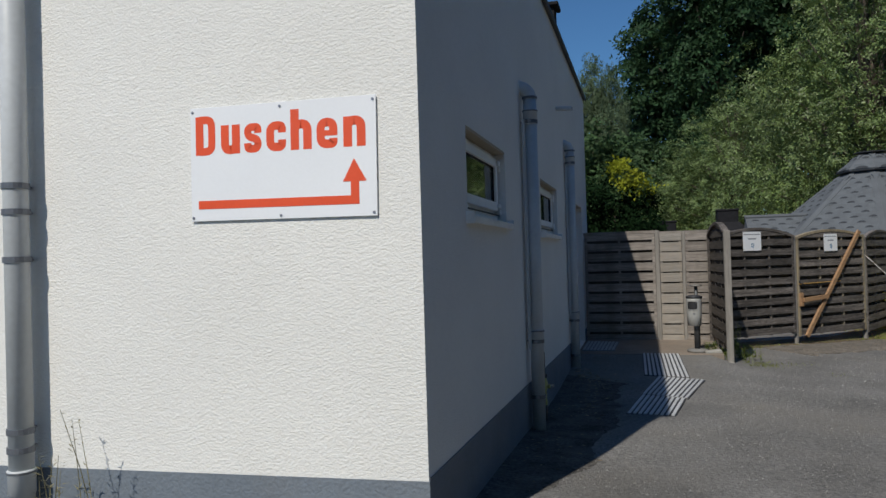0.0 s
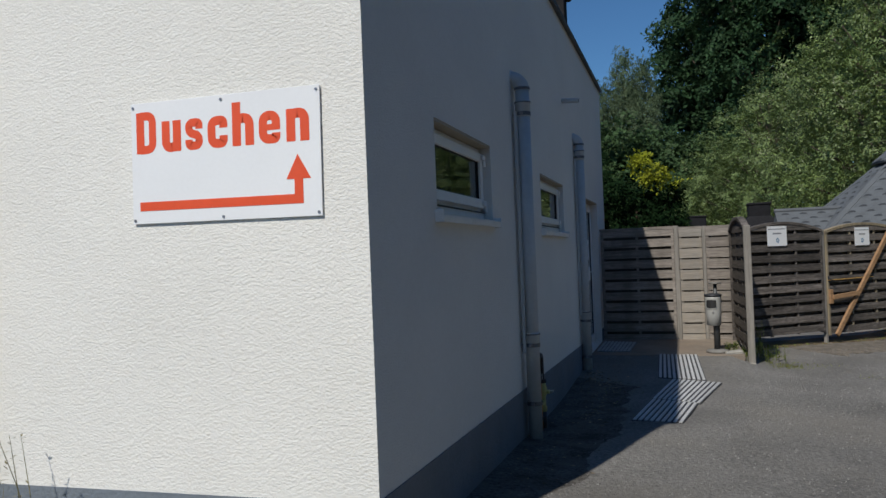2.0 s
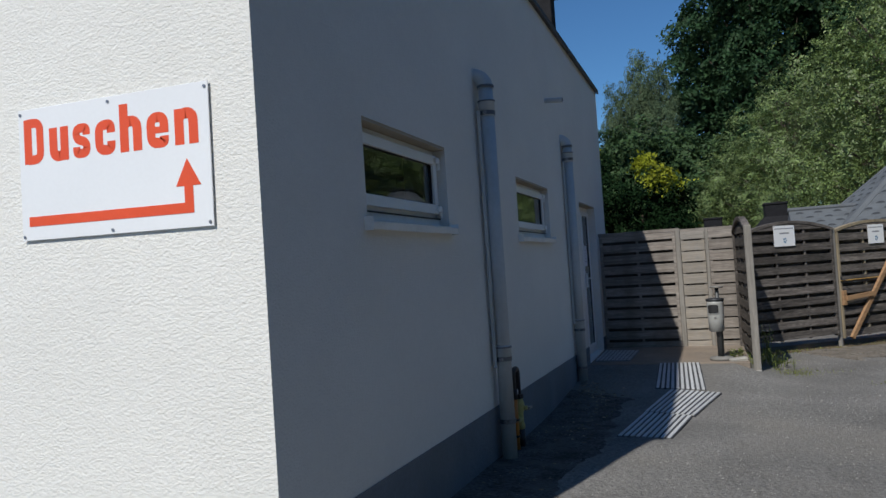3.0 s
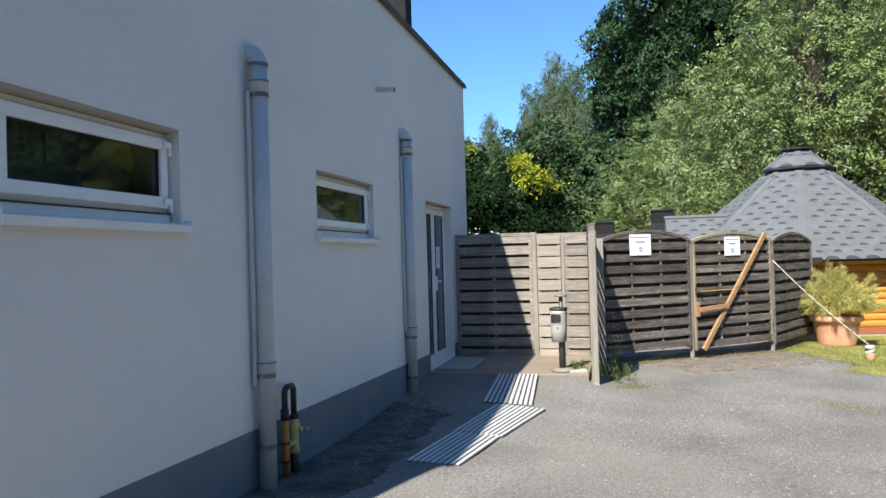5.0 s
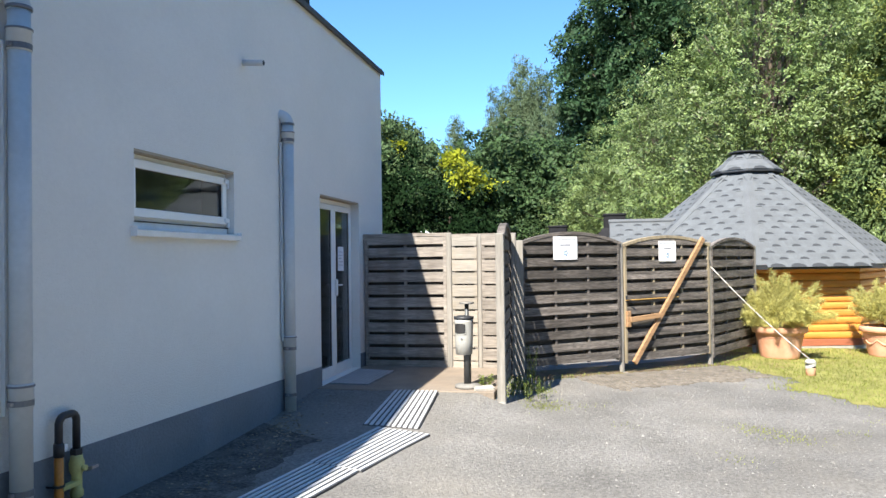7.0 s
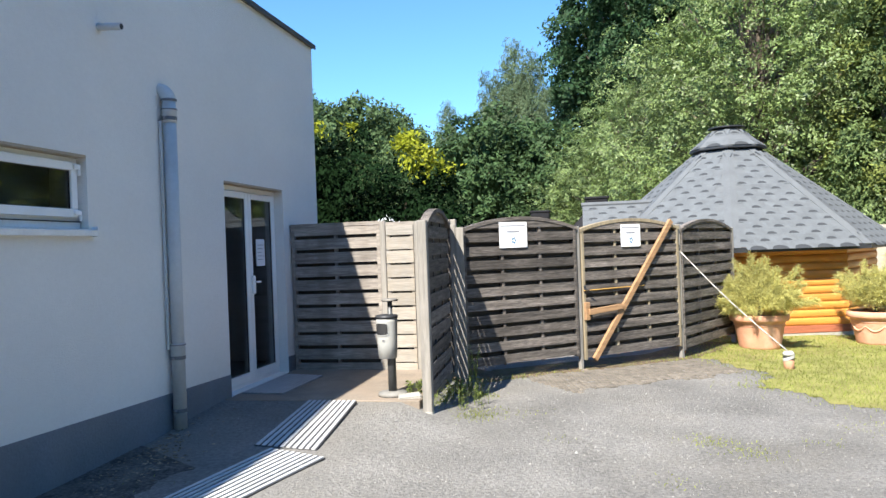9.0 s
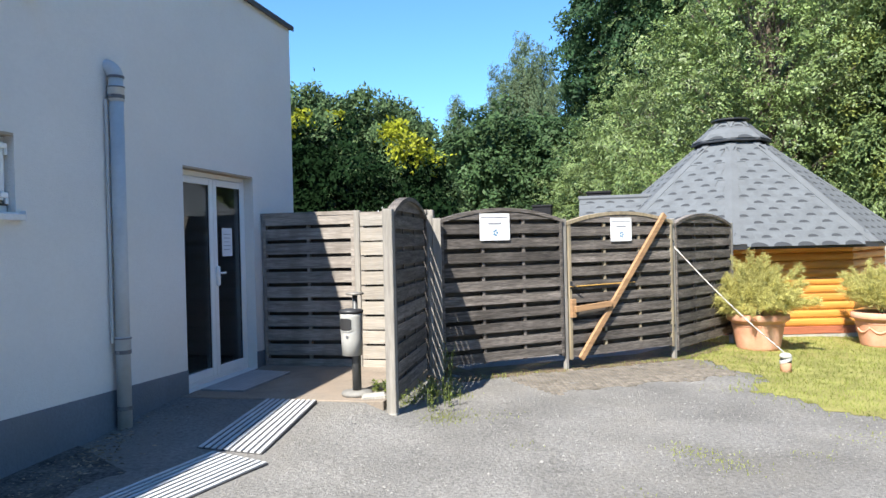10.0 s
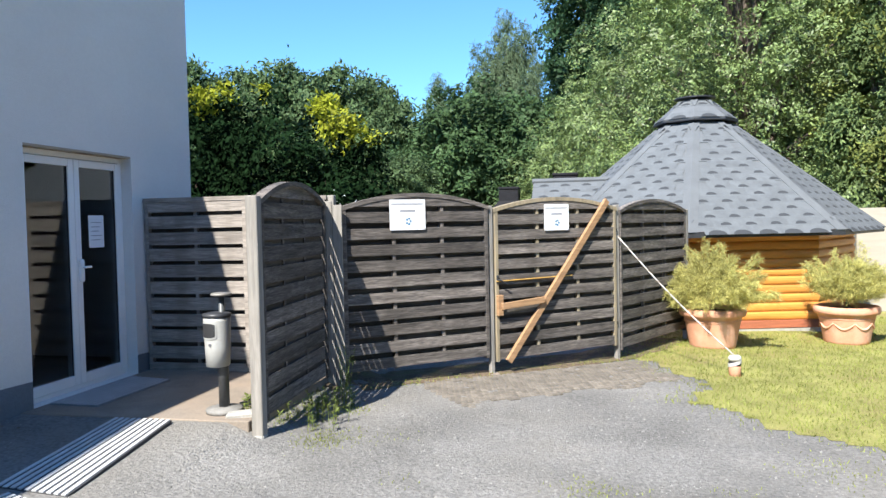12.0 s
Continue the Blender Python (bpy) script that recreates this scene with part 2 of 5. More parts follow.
def tube(points, r, n=12, bm=None):
    """A round bar along a line of points; r is one radius or one for each point."""
    bm = bm or bmesh.new()
    pts = [Vector(p) for p in points]
    rs = r if isinstance(r, (list, tuple)) else [r] * len(pts)
    rings = []
    ref = None
    for i, p in enumerate(pts):
        d = (pts[min(i + 1, len(pts) - 1)] - pts[max(i - 1, 0)]).normalized()
        if ref is None:
            ref = d.orthogonal().normalized()
        ref = (ref - d * ref.dot(d)).normalized()
        s = d.cross(ref)
        rings.append([bm.verts.new(p + rs[i] * (math.cos(2 * math.pi * k / n) * ref + math.sin(2 * math.pi * k / n) * s)) for k in range(n)])
    for a, b in zip(rings, rings[1:]):
        for i in range(n):
            bm.faces.new((a[i], a[(i + 1) % n], b[(i + 1) % n], b[i]))
    bm.faces.new(rings[0][::-1])
    bm.faces.new(rings[-1])
    return bm


def prism(poly, y0, y1, bm=None):
    """A plate with the outline poly in x and z, from y0 to y1."""
    bm = bm or bmesh.new()
    a = [bm.verts.new((x, y0, z)) for x, z in poly]
    b = [bm.verts.new((x, y1, z)) for x, z in poly]
    bm.faces.new(a)
    bm.faces.new(b[::-1])
    n = len(poly)
    for i in range(n):
        bm.faces.new((a[(i + 1) % n], a[i], b[i], b[(i + 1) % n]))
    return bm


def card_mesh(name, quads, material):
    """A mesh of separate four-cornered leaves from an array (n, 4, 3)."""
    n = len(quads)
    me = bpy.data.meshes.new(name)
    me.vertices.add(4 * n)
    me.vertices.foreach_set("co", np.ascontiguousarray(quads, dtype=np.float32).ravel())
    me.loops.add(4 * n)
    me.loops.foreach_set("vertex_index", np.arange(4 * n, dtype=np.int32))
    me.polygons.add(n)
    me.polygons.foreach_set("loop_start", np.arange(0, 4 * n, 4, dtype=np.int32))
    me.update(calc_edges=True)
    me.materials.append(material)
    return me


def ground_z(x, y):
    u = min(max((y - 9.7) / 1.2, 0.0), 1.0) * min(max((1.1 - x) / 0.3, 0.0), 1.0)
    v = min(max((8.2 - y) / 4.2, 0.0), 1.0) * min(max((1.6 - x) / 1.6, 0.0), 1.0)
    w = -0.06 * math.exp(-(((y - 8.0) / 1.6) ** 2)) * min(max(-x / 0.8, 0.0), 1.0)
    return w + 0.05 * v + (0.117 + 0.03 * min(max(x, -1.5), 1.2)) * u - 0.2 - 0.03 * min(max(x, -4.0), 8.0) - 0.01 * (min(max(y, -6.0), 26.0) - 8.0)


# ---- ground ----
def build_ground():
    bm = bmesh.new()
    xs = [-900, -200, -60, -20] + [-8 + 0.25 * i for i in range(89)] + [20, 60, 200, 900]
    ys = [-900, -200, -60, -20] + [-8 + 0.25 * i for i in range(145)] + [40, 70, 200, 900]
    grid = [[bm.verts.new((x, y, ground_z(x, y) + (0.02 * noise.noise((x * 0.8, y * 0.8, 0)) if abs(x) < 15 and -9 < y < 30 else 0))) for x in xs] for y in ys]
    for j in range(len(ys) - 1):
        for i in range(len(xs) - 1):
            bm.faces.new((grid[j][i], grid[j][i + 1], grid[j + 1][i + 1], grid[j + 1][i]))
    smooth(tagged(link("ground", bm, ASPHALT), "worn grey asphalt yard strewn with fine gravel", "ground", kind="structure"))


build_ground()


def ground_at(x, y):
    return ground_z(x, y) + 0.02 * noise.noise((x * 0.8, y * 0.8, 0))


# ---- the building ----
X0, Y0, Y1, TOP, BACKX = -1.0, 3.785, 13.52, 3.92, -9.0
WIN1 = (4.685, 5.885, 1.513, 2.022)
WIN2 = (7.73, 9.1, 1.49, 2.014)
DOOR = (11.074, 12.45, -0.11, 2.0)


def plinth_z(y):
    return 0.282 - 0.0245 * (y - Y0)


def wall_with_openings(name, y0, y1, z0, z1, x_out, x_in, holes, material):
    ys = sorted({y0, y1, *(h[0] for h in holes), *(h[1] for h in holes)})
    zs = sorted({z0, z1, *(h[2] for h in holes), *(h[3] for h in holes)})
    solid = {}
    for i in range(len(ys) - 1):
        for j in range(len(zs) - 1):
            cy, cz = (ys[i] + ys[i + 1]) / 2, (zs[j] + zs[j + 1]) / 2
            solid[i, j] = not any(h[0] < cy < h[1] and h[2] < cz < h[3] for h in holes)
    bm = bmesh.new()

    def quad(*p):
        bm.faces.new([bm.verts.new(q) for q in p])

    for (i, j), s in solid.items():
        if not s:
            continue
        a, b, c, d = ys[i], ys[i + 1], zs[j], zs[j + 1]
        quad((x_out, a, c), (x_out, b, c), (x_out, b, d), (x_out, a, d))
        quad((x_in, b, c), (x_in, a, c), (x_in, a, d), (x_in, b, d))
        if not solid.get((i - 1, j)):
            quad((x_in, a, c), (x_out, a, c), (x_out, a, d), (x_in, a, d))
        if not solid.get((i + 1, j)):
            quad((x_out, b, c), (x_in, b, c), (x_in, b, d), (x_out, b, d))
        if not solid.get((i, j - 1)):
            quad((x_in, a, c), (x_in, b, c), (x_out, b, c), (x_out, a, c))
        if not solid.get((i, j + 1)):
            quad((x_out, a, d), (x_out, b, d), (x_in, b, d), (x_in, a, d))
    bmesh.ops.remove_doubles(bm, verts=bm.verts, dist=1e-5)
    return link(name, bm, material)


def build_shell():
    w = wall_with_openings("wall_east", Y0, Y1, -0.6, TOP, X0, X0 - 0.3, [WIN1, WIN2, DOOR], PLASTER)
    tagged(w, "long rendered white wall with windows and a glass door", "wall", kind="structure")
    tagged(link("wall_south", box(BACKX, Y0, -0.6, X0 - 0.3, Y0 + 0.3, TOP), PLASTER), "sunlit front wall in rough white render", "wall", kind="structure")
    tagged(link("wall_north", box(BACKX, Y1 - 0.3, -0.6, X0 - 0.3, Y1, TOP), PLASTER), "white rendered back wall", "wall", kind="structure")
    tagged(link("wall_west", box(BACKX, Y0 + 0.3, -0.6, BACKX + 0.3, Y1 - 0.3, TOP), PLASTER), "white rendered far side wall", "wall", kind="structure")
    tagged(link("ceiling", box(BACKX + 0.3, Y0 + 0.3, 2.6, X0 - 0.3, Y1 - 0.3, 2.7), INTERIOR), "plain indoor ceiling", "ceiling", kind="structure")
    tagged(link("floor", box(BACKX + 0.3, Y0 + 0.3, -0.3, X0 - 0.3, Y1 - 0.3, -0.1), INTERIOR), "plain indoor floor", "floor", kind="structure")
    roof = thing("flat_roof")
    tagged(roof, "flat roof with a thin dark metal edge", "roof", kind="structure")
    part("deck", box(BACKX - 0.03, Y0 - 0.05, TOP, X0 + 0.03, Y1 + 0.03, TOP + 0.04), ROOFEDGE, roof)
    part("edge_trim", box(X0 + 0.03, Y0 - 0.06, TOP - 0.012, X0 + 0.045, Y1 + 0.05, TOP + 0.05, 0.004), ROOFEDGE, roof, "dark metal edge trim")
    part("edge_trim", box(BACKX, Y0 - 0.075, TOP - 0.012, X0 + 0.045, Y0 - 0.06, TOP + 0.05, 0.004), ROOFEDGE, roof, "dark metal edge trim")
    # painted plinth, broken at the door
    for a, b in ((Y0, DOOR[0]), (DOOR[1], Y1)):
        bm = bmesh.new()
        c = [(a, -0.6), (b, -0.6), (b, plinth_z(b)), (a, plinth_z(a))]
        f = [bm.verts.new((X0 + 0.006, y, z)) for y, z in c]
        g = [bm.verts.new((X0 + 0.0005, y, z)) for y, z in c]
        bm.faces.new(f)
        for i in range(4):
            bm.faces.new((f[(i + 1) % 4], f[i], g[i], g[(i + 1) % 4]))
        tagged(link("baseboard", bm, PLINTH), "dark blue-grey painted plinth band", "plinth", kind="structure")
    bm = bmesh.new()
    poly = [(BACKX, -0.6), (X0 + 0.006, -0.6), (X0 + 0.006, 0.27), (BACKX, 0.14)]
    prism(poly, Y0 - 0.006, Y0 - 0.0005, bm)
    tagged(link("baseboard", bm, PLINTH), "dark grey painted plinth band of the front wall", "plinth", kind="structure")


build_shell()


def window(name, hole, label):
    y0, y1, z0, z1 = hole
    w = thing(name, pose(X0, 0, 0))
    tagged(w, label, "window", kind="structure")
    d0, d1 = -0.15, -0.08
    bot = z0 + 0.05

    def ring(a, b, c, d, t, xa, xb, nm):
        for q in ((xa, a, c, xb, b, c + t), (xa, a, d - t, xb, b, d), (xa, a, c + t, xb, a + t, d - t), (xa, b - t, c + t, xb, b, d - t)):
            part(nm, box(*q, 0.004), WHITE, w)

    ring(y0, y1, bot, z1 - 0.02, 0.05, d0, d1, "window_frame")
    ring(y0 + 0.035, y1 - 0.035, bot + 0.03, z1 - 0.055, 0.06, d1 + 0.002, d1 + 0.03, "sash")
    g = part("pane", box(-0.082, y0 + 0.085, bot + 0.08, -0.076, y1 - 0.085, z1 - 0.105), GLASS, w)
    g.visible_shadow = False
    for q in ((y0 + 0.095, bot + 0.09, y1 - 0.095, bot + 0.095), (y0 + 0.095, z1 - 0.12, y1 - 0.095, z1 - 0.115),
              (y0 + 0.095, bot + 0.095, y0 + 0.1, z1 - 0.12), (y1 - 0.1, bot + 0.095, y1 - 0.095, z1 - 0.12)):
        part("gasket", box(-0.0755, q[0], q[1], -0.066, q[2], q[3]), GASKET, w)
    part("gasket", box(-0.1, y0 + 0.01, bot - 0.004, -0.052, y1 - 0.01, bot + 0.004), GASKET, w)
    part("lower_strip", box(-0.1, y0 + 0.01, z0 + 0.005, -0.06, y1 - 0.01, bot), SILL, w)
    bm = bmesh.new()
    s = [(-0.12, z0 + 0.012), (0.045, z0 - 0.013), (0.045, z0 - 0.053), (0.039, z0 - 0.053), (0.039, z0 - 0.02), (-0.12, z0 + 0.004)]
    a = [bm.verts.new((x, y0 - 0.035, z)) for x, z in s]
    b = [bm.verts.new((x, y1 + 0.035, z)) for x, z in s]
    bm.faces.new(a[::-1])
    bm.faces.new(b)
    for i in range(6):
        bm.faces.new((a[i], a[(i + 1) % 6], b[(i + 1) % 6], b[i]))
    sill = part("window_sill", bm, SILL, w, "pale metal window sill")
    for y in (y0 - 0.041, y1 + 0.035):
        part("sill_cap", box(0.0, y, z0 - 0.056, 0.049, y + 0.006, z0 + 0.012), SILL, sill)
    for z in (bot + 0.05, z1 - 0.1):
        hg = part("hinge", box(d1 + 0.031, y1 - 0.085, z - 0.005, d1 + 0.05, y1 - 0.022, z + 0.03, 0.004), WHITE, w, "white plastic hinge cover")
        part("pin", tube([(d1 + 0.04, y1 - 0.03, z - 0.045), (d1 + 0.04, y1 - 0.03, z - 0.007)], 0.011, 10), WHITE, hg)
        part("plate", box(d1 + 0.001, y1 - 0.018, z - 0.045, d1 + 0.03, y1 - 0.002, z + 0.03, 0.003), WHITE, hg)
    part("lintel", box(-0.15, y0 + 0.001, z1 - 0.018, -0.002, y1 - 0.001, z1 - 0.001), SOFFIT, w, "beige rendered lintel underside")
    # blind hung just inside
    part("blind", box(-0.29, y0 + 0.03, z0 + 0.05, -0.285, y1 - 0.03, z1 - 0.02), INTERIOR, w, "dark drawn blind behind the glass")


window("window_1", WIN1, "wide low white plastic window with dark glass")
window("window_2", WIN2, "wide low white plastic window mirroring a roof")


def door():
    y0, y1, z0, z1 = DOOR
    d = thing("door_1", pose(X0, 0, 0))
    tagged(d, "closed white double door with two tall glass leaves", "door", kind="structure")
    xa, xb = -0.18, -0.11
    top = z1 - 0.02
    for q in ((y0, y0 + 0.05, z0, top), (y1 - 0.05, y1, z0, top), (y0 + 0.05, y1 - 0.05, top - 0.05, top), (y0 + 0.05, y1 - 0.05, z0, z0 + 0.04)):
        part("door_frame", box(xa, q[0], q[2], xb, q[1], q[3], 0.004), WHITE, d)
    mid = (y0 + y1) / 2
    for a, b in ((y0 + 0.05, mid - 0.002), (mid + 0.002, y1 - 0.05)):
        leaf = part("door_leaf", box(xa + 0.01, a, z0 + 0.045, xb + 0.015, a + 0.07, top - 0.055, 0.004), WHITE, d, "white framed glass door leaf")
        part("stile", box(xa + 0.01, b - 0.07, z0 + 0.045, xb + 0.015, b, top - 0.055, 0.004), WHITE, leaf)
        part("rail", box(xa + 0.01, a + 0.07, z0 + 0.045, xb + 0.015, b - 0.07, z0 + 0.13, 0.004), WHITE, leaf)
        part("rail", box(xa + 0.01, a + 0.07, top - 0.12, xb + 0.015, b - 0.07, top - 0.055, 0.004), WHITE, leaf)
        g = part("pane", box(-0.122, a + 0.06, z0 + 0.12, -0.116, b - 0.06, top - 0.11), GLASS, leaf)
        g.visible_shadow = False
        for yy in (a + 0.07, b - 0.076):
            part("gasket", box(-0.1155, yy, z0 + 0.13, -0.108, yy + 0.006, top - 0.12), GASKET, leaf)
    h = part("door_handle", box(xb + 0.016, mid + 0.012, 0.84, xb + 0.045, mid + 0.068, 1.04, 0.008), WHITE, d, "white lever handle on a long plate")
    part("lever", tube([(xb + 0.03, mid + 0.043, 0.97), (xb + 0.075, mid + 0.043, 0.97), (xb + 0.08, mid + 0.06, 0.97), (xb + 0.08, mid + 0.1, 0.97)], 0.011, 8), WHITE, h)
    part("lintel", box(xa, y0 + 0.001, z1 - 0.018, -0.002, y1 - 0.001, z1 - 0.001), SOFFIT, d, "beige rendered lintel underside")
    n = thing("paper_notice", pose(X0 - 0.114, 12.06, 1.285))
    tagged(n, "white paper notice stuck behind the door glass", "notice")
    part("sheet", box(-0.0005, -0.105, -0.148, 0.0015, 0.105, 0.148), SIGNWHITE, n)
    for i in range(5):
        part("text_line", box(0.0015, -0.07, 0.08 - i * 0.04, 0.0022, 0.07 - 0.02 * (i % 3), 0.086 - i * 0.04), INK, n)


door()


# ---- pipes on the walls ----
def downpipe(label, x, y, top, bottom, r, nx, ny, bands, elbow=True):
    """A round downpipe that stands off a wall whose outward normal is (nx, ny)."""
    p = thing("downpipe", pose(x, y, 0))
    tagged(p, label, "downpipe", group="downpipes")
    smooth(part("pipe", tube([(0, 0, bottom), (0, 0, top - 0.12 if elbow else top)], r, 20), PVC, p))
    if elbow:
        pts = []
        for i in range(9):
            a = math.pi / 2 * i / 8
            o = -0.1 + 0.1 * math.cos(a)
            pts.append((nx * o, ny * o, top - 0.13 + 0.1 * math.sin(a)))
        pts.append((-nx * 0.16, -ny * 0.16, top - 0.03))
        smooth(part("elbow", tube(pts, r * 1.08, 20), PVC, p, "grey plastic elbow into the wall"))
        smooth(part("elbow_rim", lathe([(r * 1.06, top - 0.13), (r * 1.17, top - 0.127), (r * 1.17, top - 0.111), (r * 1.06, top - 0.108)], 20, close=False), CLAMP, p, "dark seal ring of the elbow"))
        o = 0.075
        e = part("wall_collar", tube([(-nx * (o + 0.01), -ny * (o + 0.01), top - 0.03), (-nx * o, -ny * o, top - 0.03)], r * 1.22, 20), PLASTER, p, "rough filler ring round the pipe entry")
    if elbow:
        part("mounting_rail", box(-0.06, -0.068, 0.5, -0.035, -0.056, top - 0.3, 0.002), PVC, p, "slim mounting rail behind the pipe")
    for z, kind in bands:
        if kind == "socket":
            smooth(part("socket", lathe([(r, z - 0.07), (r * 1.1, z - 0.068), (r * 1.1, z + 0.03), (r * 1.17, z + 0.034), (r * 1.17, z + 0.05), (r, z + 0.054)], 20), PVC, p))
            part("seal", lathe([(r * 1.12, z + 0.034), (r * 1.2, z + 0.035), (r * 1.2, z + 0.046), (r * 1.12, z + 0.047)], 20), CLAMP, p)
        else:
            c = part("clamp", lathe([(r * 1.0, z - 0.015), (r * 1.13, z - 0.015), (r * 1.13, z + 0.015), (r * 1.0, z + 0.015)], 20), CLAMP, p, "metal pipe clamp")
            part("anchor_rod", tube([(-nx * r, -ny * r, z), (-nx * 0.1, -ny * 0.1, z)], 0.006, 8), SCREW, c)
            if elbow:
                part("clamp_bolt", box(-0.012 - ny * r * 1.25 if ny else -0.012, -0.012 - nx * r * 1.25 if nx else -0.012, z - 0.011,
                                       0.012 - ny * r * 1.25 if ny else 0.012, 0.012 - nx * r * 1.25 if nx else 0.012, z + 0.011, 0.003), SCREW, c)
    return p


downpipe("grey plastic downpipe on the shaded wall between the windows", X0 + 0.08, 6.665, 2.685, ground_at(-0.9, 6.67) - 0.02, 0.054, 1, 0,
         [(2.415, "socket"), (2.367, "clamp"), (0.604, "socket"), (0.561, "clamp"), (0.107, "clamp")])
downpipe("grey plastic downpipe on the shaded wall before the door", X0 + 0.07, 10.06, 2.7, ground_at(-0.9, 10.1) - 0.02, 0.055, 1, 0,
         [(2.46, "socket"), (2.425, "clamp"), (0.493, "socket"), (0.427, "clamp"), (-0.014, "clamp")])
downpipe("sunlit grey downpipe on the front wall", -3.145, Y0 - 0.1, 3.9, ground_at(-3.2, 3.6) - 0.02, 0.06, 0, -1,
         [(1.7, "clamp"), (1.567, "clamp"), (1.323, "clamp"), (0.449, "clamp"), (0.354, "clamp"), (0.2, "socket")], elbow=False)

stub = thing("overflow_stub", pose(X0, 9.285, 2.97))
tagged(stub, "short grey overflow pipe stub sticking out of the wall", "pipe")
smooth(part("pipe", tube([(-0.05, 0, 0.012), (0.19, 0, -0.006)], 0.027, 14), PVC, stub))
part("bore", tube([(0.188, 0, -0.006), (0.192, 0, -0.0062)], 0.021, 14), GASKET, stub)

vent = thing("roof_vent", pose(-1.3, 11.15, TOP + 0.05))
tagged(vent, "dark metal vent stack at the roof edge", "vent")
part("shaft", box(-0.13, -0.13, 0, 0.13, 0.13, 0.8, 0.01), SOOT, vent)
part("cap", box(-0.19, -0.19, 0.8, 0.19, 0.19, 0.86, 0.015), SOOT, vent)


def gas_riser():
    g = thing("gas_riser", pose(X0 + 0.06, 6.955, 0.015))
    tagged(g, "gas pipe bow with orange leg and yellow-green valve at the plinth", "gas pipe")
    gz = ground_at(-0.9, 7.1) - 0.03
    bow, r = 0.14, 0.045
    smooth(part("orange_leg", tube([(0, 0, gz), (0, 0, 0.2)], 0.024, 14), ORANGE, g, "orange coated pipe"))
    pts = [(0, 0, 0.19), (0, 0, 0.41 - r)]
    for i in range(1, 7):
        a = math.pi / 2 * i / 6
        pts.append((0, r - r * math.cos(a), 0.41 - r + r * math.sin(a)))
    for i in range(0, 7):
        a = math.pi / 2 * i / 6
        pts.append((0, bow - r + r * math.sin(a), 0.41 - r + r * math.cos(a)))
    pts.append((0, bow, 0.2))
    smooth(part("bow", tube(pts, 0.021, 14), BLACKPIPE, g, "black bent pipe"))
    smooth(part("muff", lathe([(0.022, 0.19), (0.029, 0.194), (0.029, 0.262), (0.022, 0.268)], 14, close=False), BLACKPIPE, g, "black shrink sleeve"))
    part("tag", box(0.022, 0.012, 0.225, 0.026, 0.036, 0.262), SIGNWHITE, g, "small white tag")
    part("union", lathe([(0.034, 0.172), (0.036, 0.178), (0.036, 0.2), (0.034, 0.206)], 6, cx=0, cy=bow), BLACKPIPE, g, "black hexagon union")
    smooth(part("valve", lathe([(0.026, -0.07), (0.036, -0.06), (0.036, -0.03), (0.029, -0.02), (0.029, 0.06), (0.04, 0.085), (0.042, 0.125), (0.034, 0.15), (0.03, 0.175)], 16, cx=0, cy=bow), OLIVE, g, "yellow-green valve body"))
    smooth(part("valve_stub", tube([(0.03, bow, 0.1), (0.062, bow, 0.1)], 0.016, 12), OLIVE, g))
    part("valve_lever", prism([(0.028, 0.078), (0.045, 0.07), (0.085, 0.086), (0.085, 0.102), (0.045, 0.098)], bow + 0.02, bow + 0.075), SCREW, g, "bent metal valve lever")
    smooth(part("lower_pipe", tube([(0, bow, gz), (0, bow, -0.065)], 0.032, 14), BLACKPIPE, g))
    part("bracket", box(-0.012, 0.0, 0.005, 0.03, bow, 0.032, 0.004), OLIVE, g, "yellow cross bracket")
    for z in (0.035, -0.09):
        part("strap", lathe([(0.025, z - 0.007), (0.031, z - 0.007), (0.031, z + 0.007), (0.025, z + 0.007)], 14), BLACKPIPE, g)
        part("wall_rod", tube([(-0.06, -0.03, z), (0.0, -0.03, z)], 0.006, 6), BLACKPIPE, g)


gas_riser()


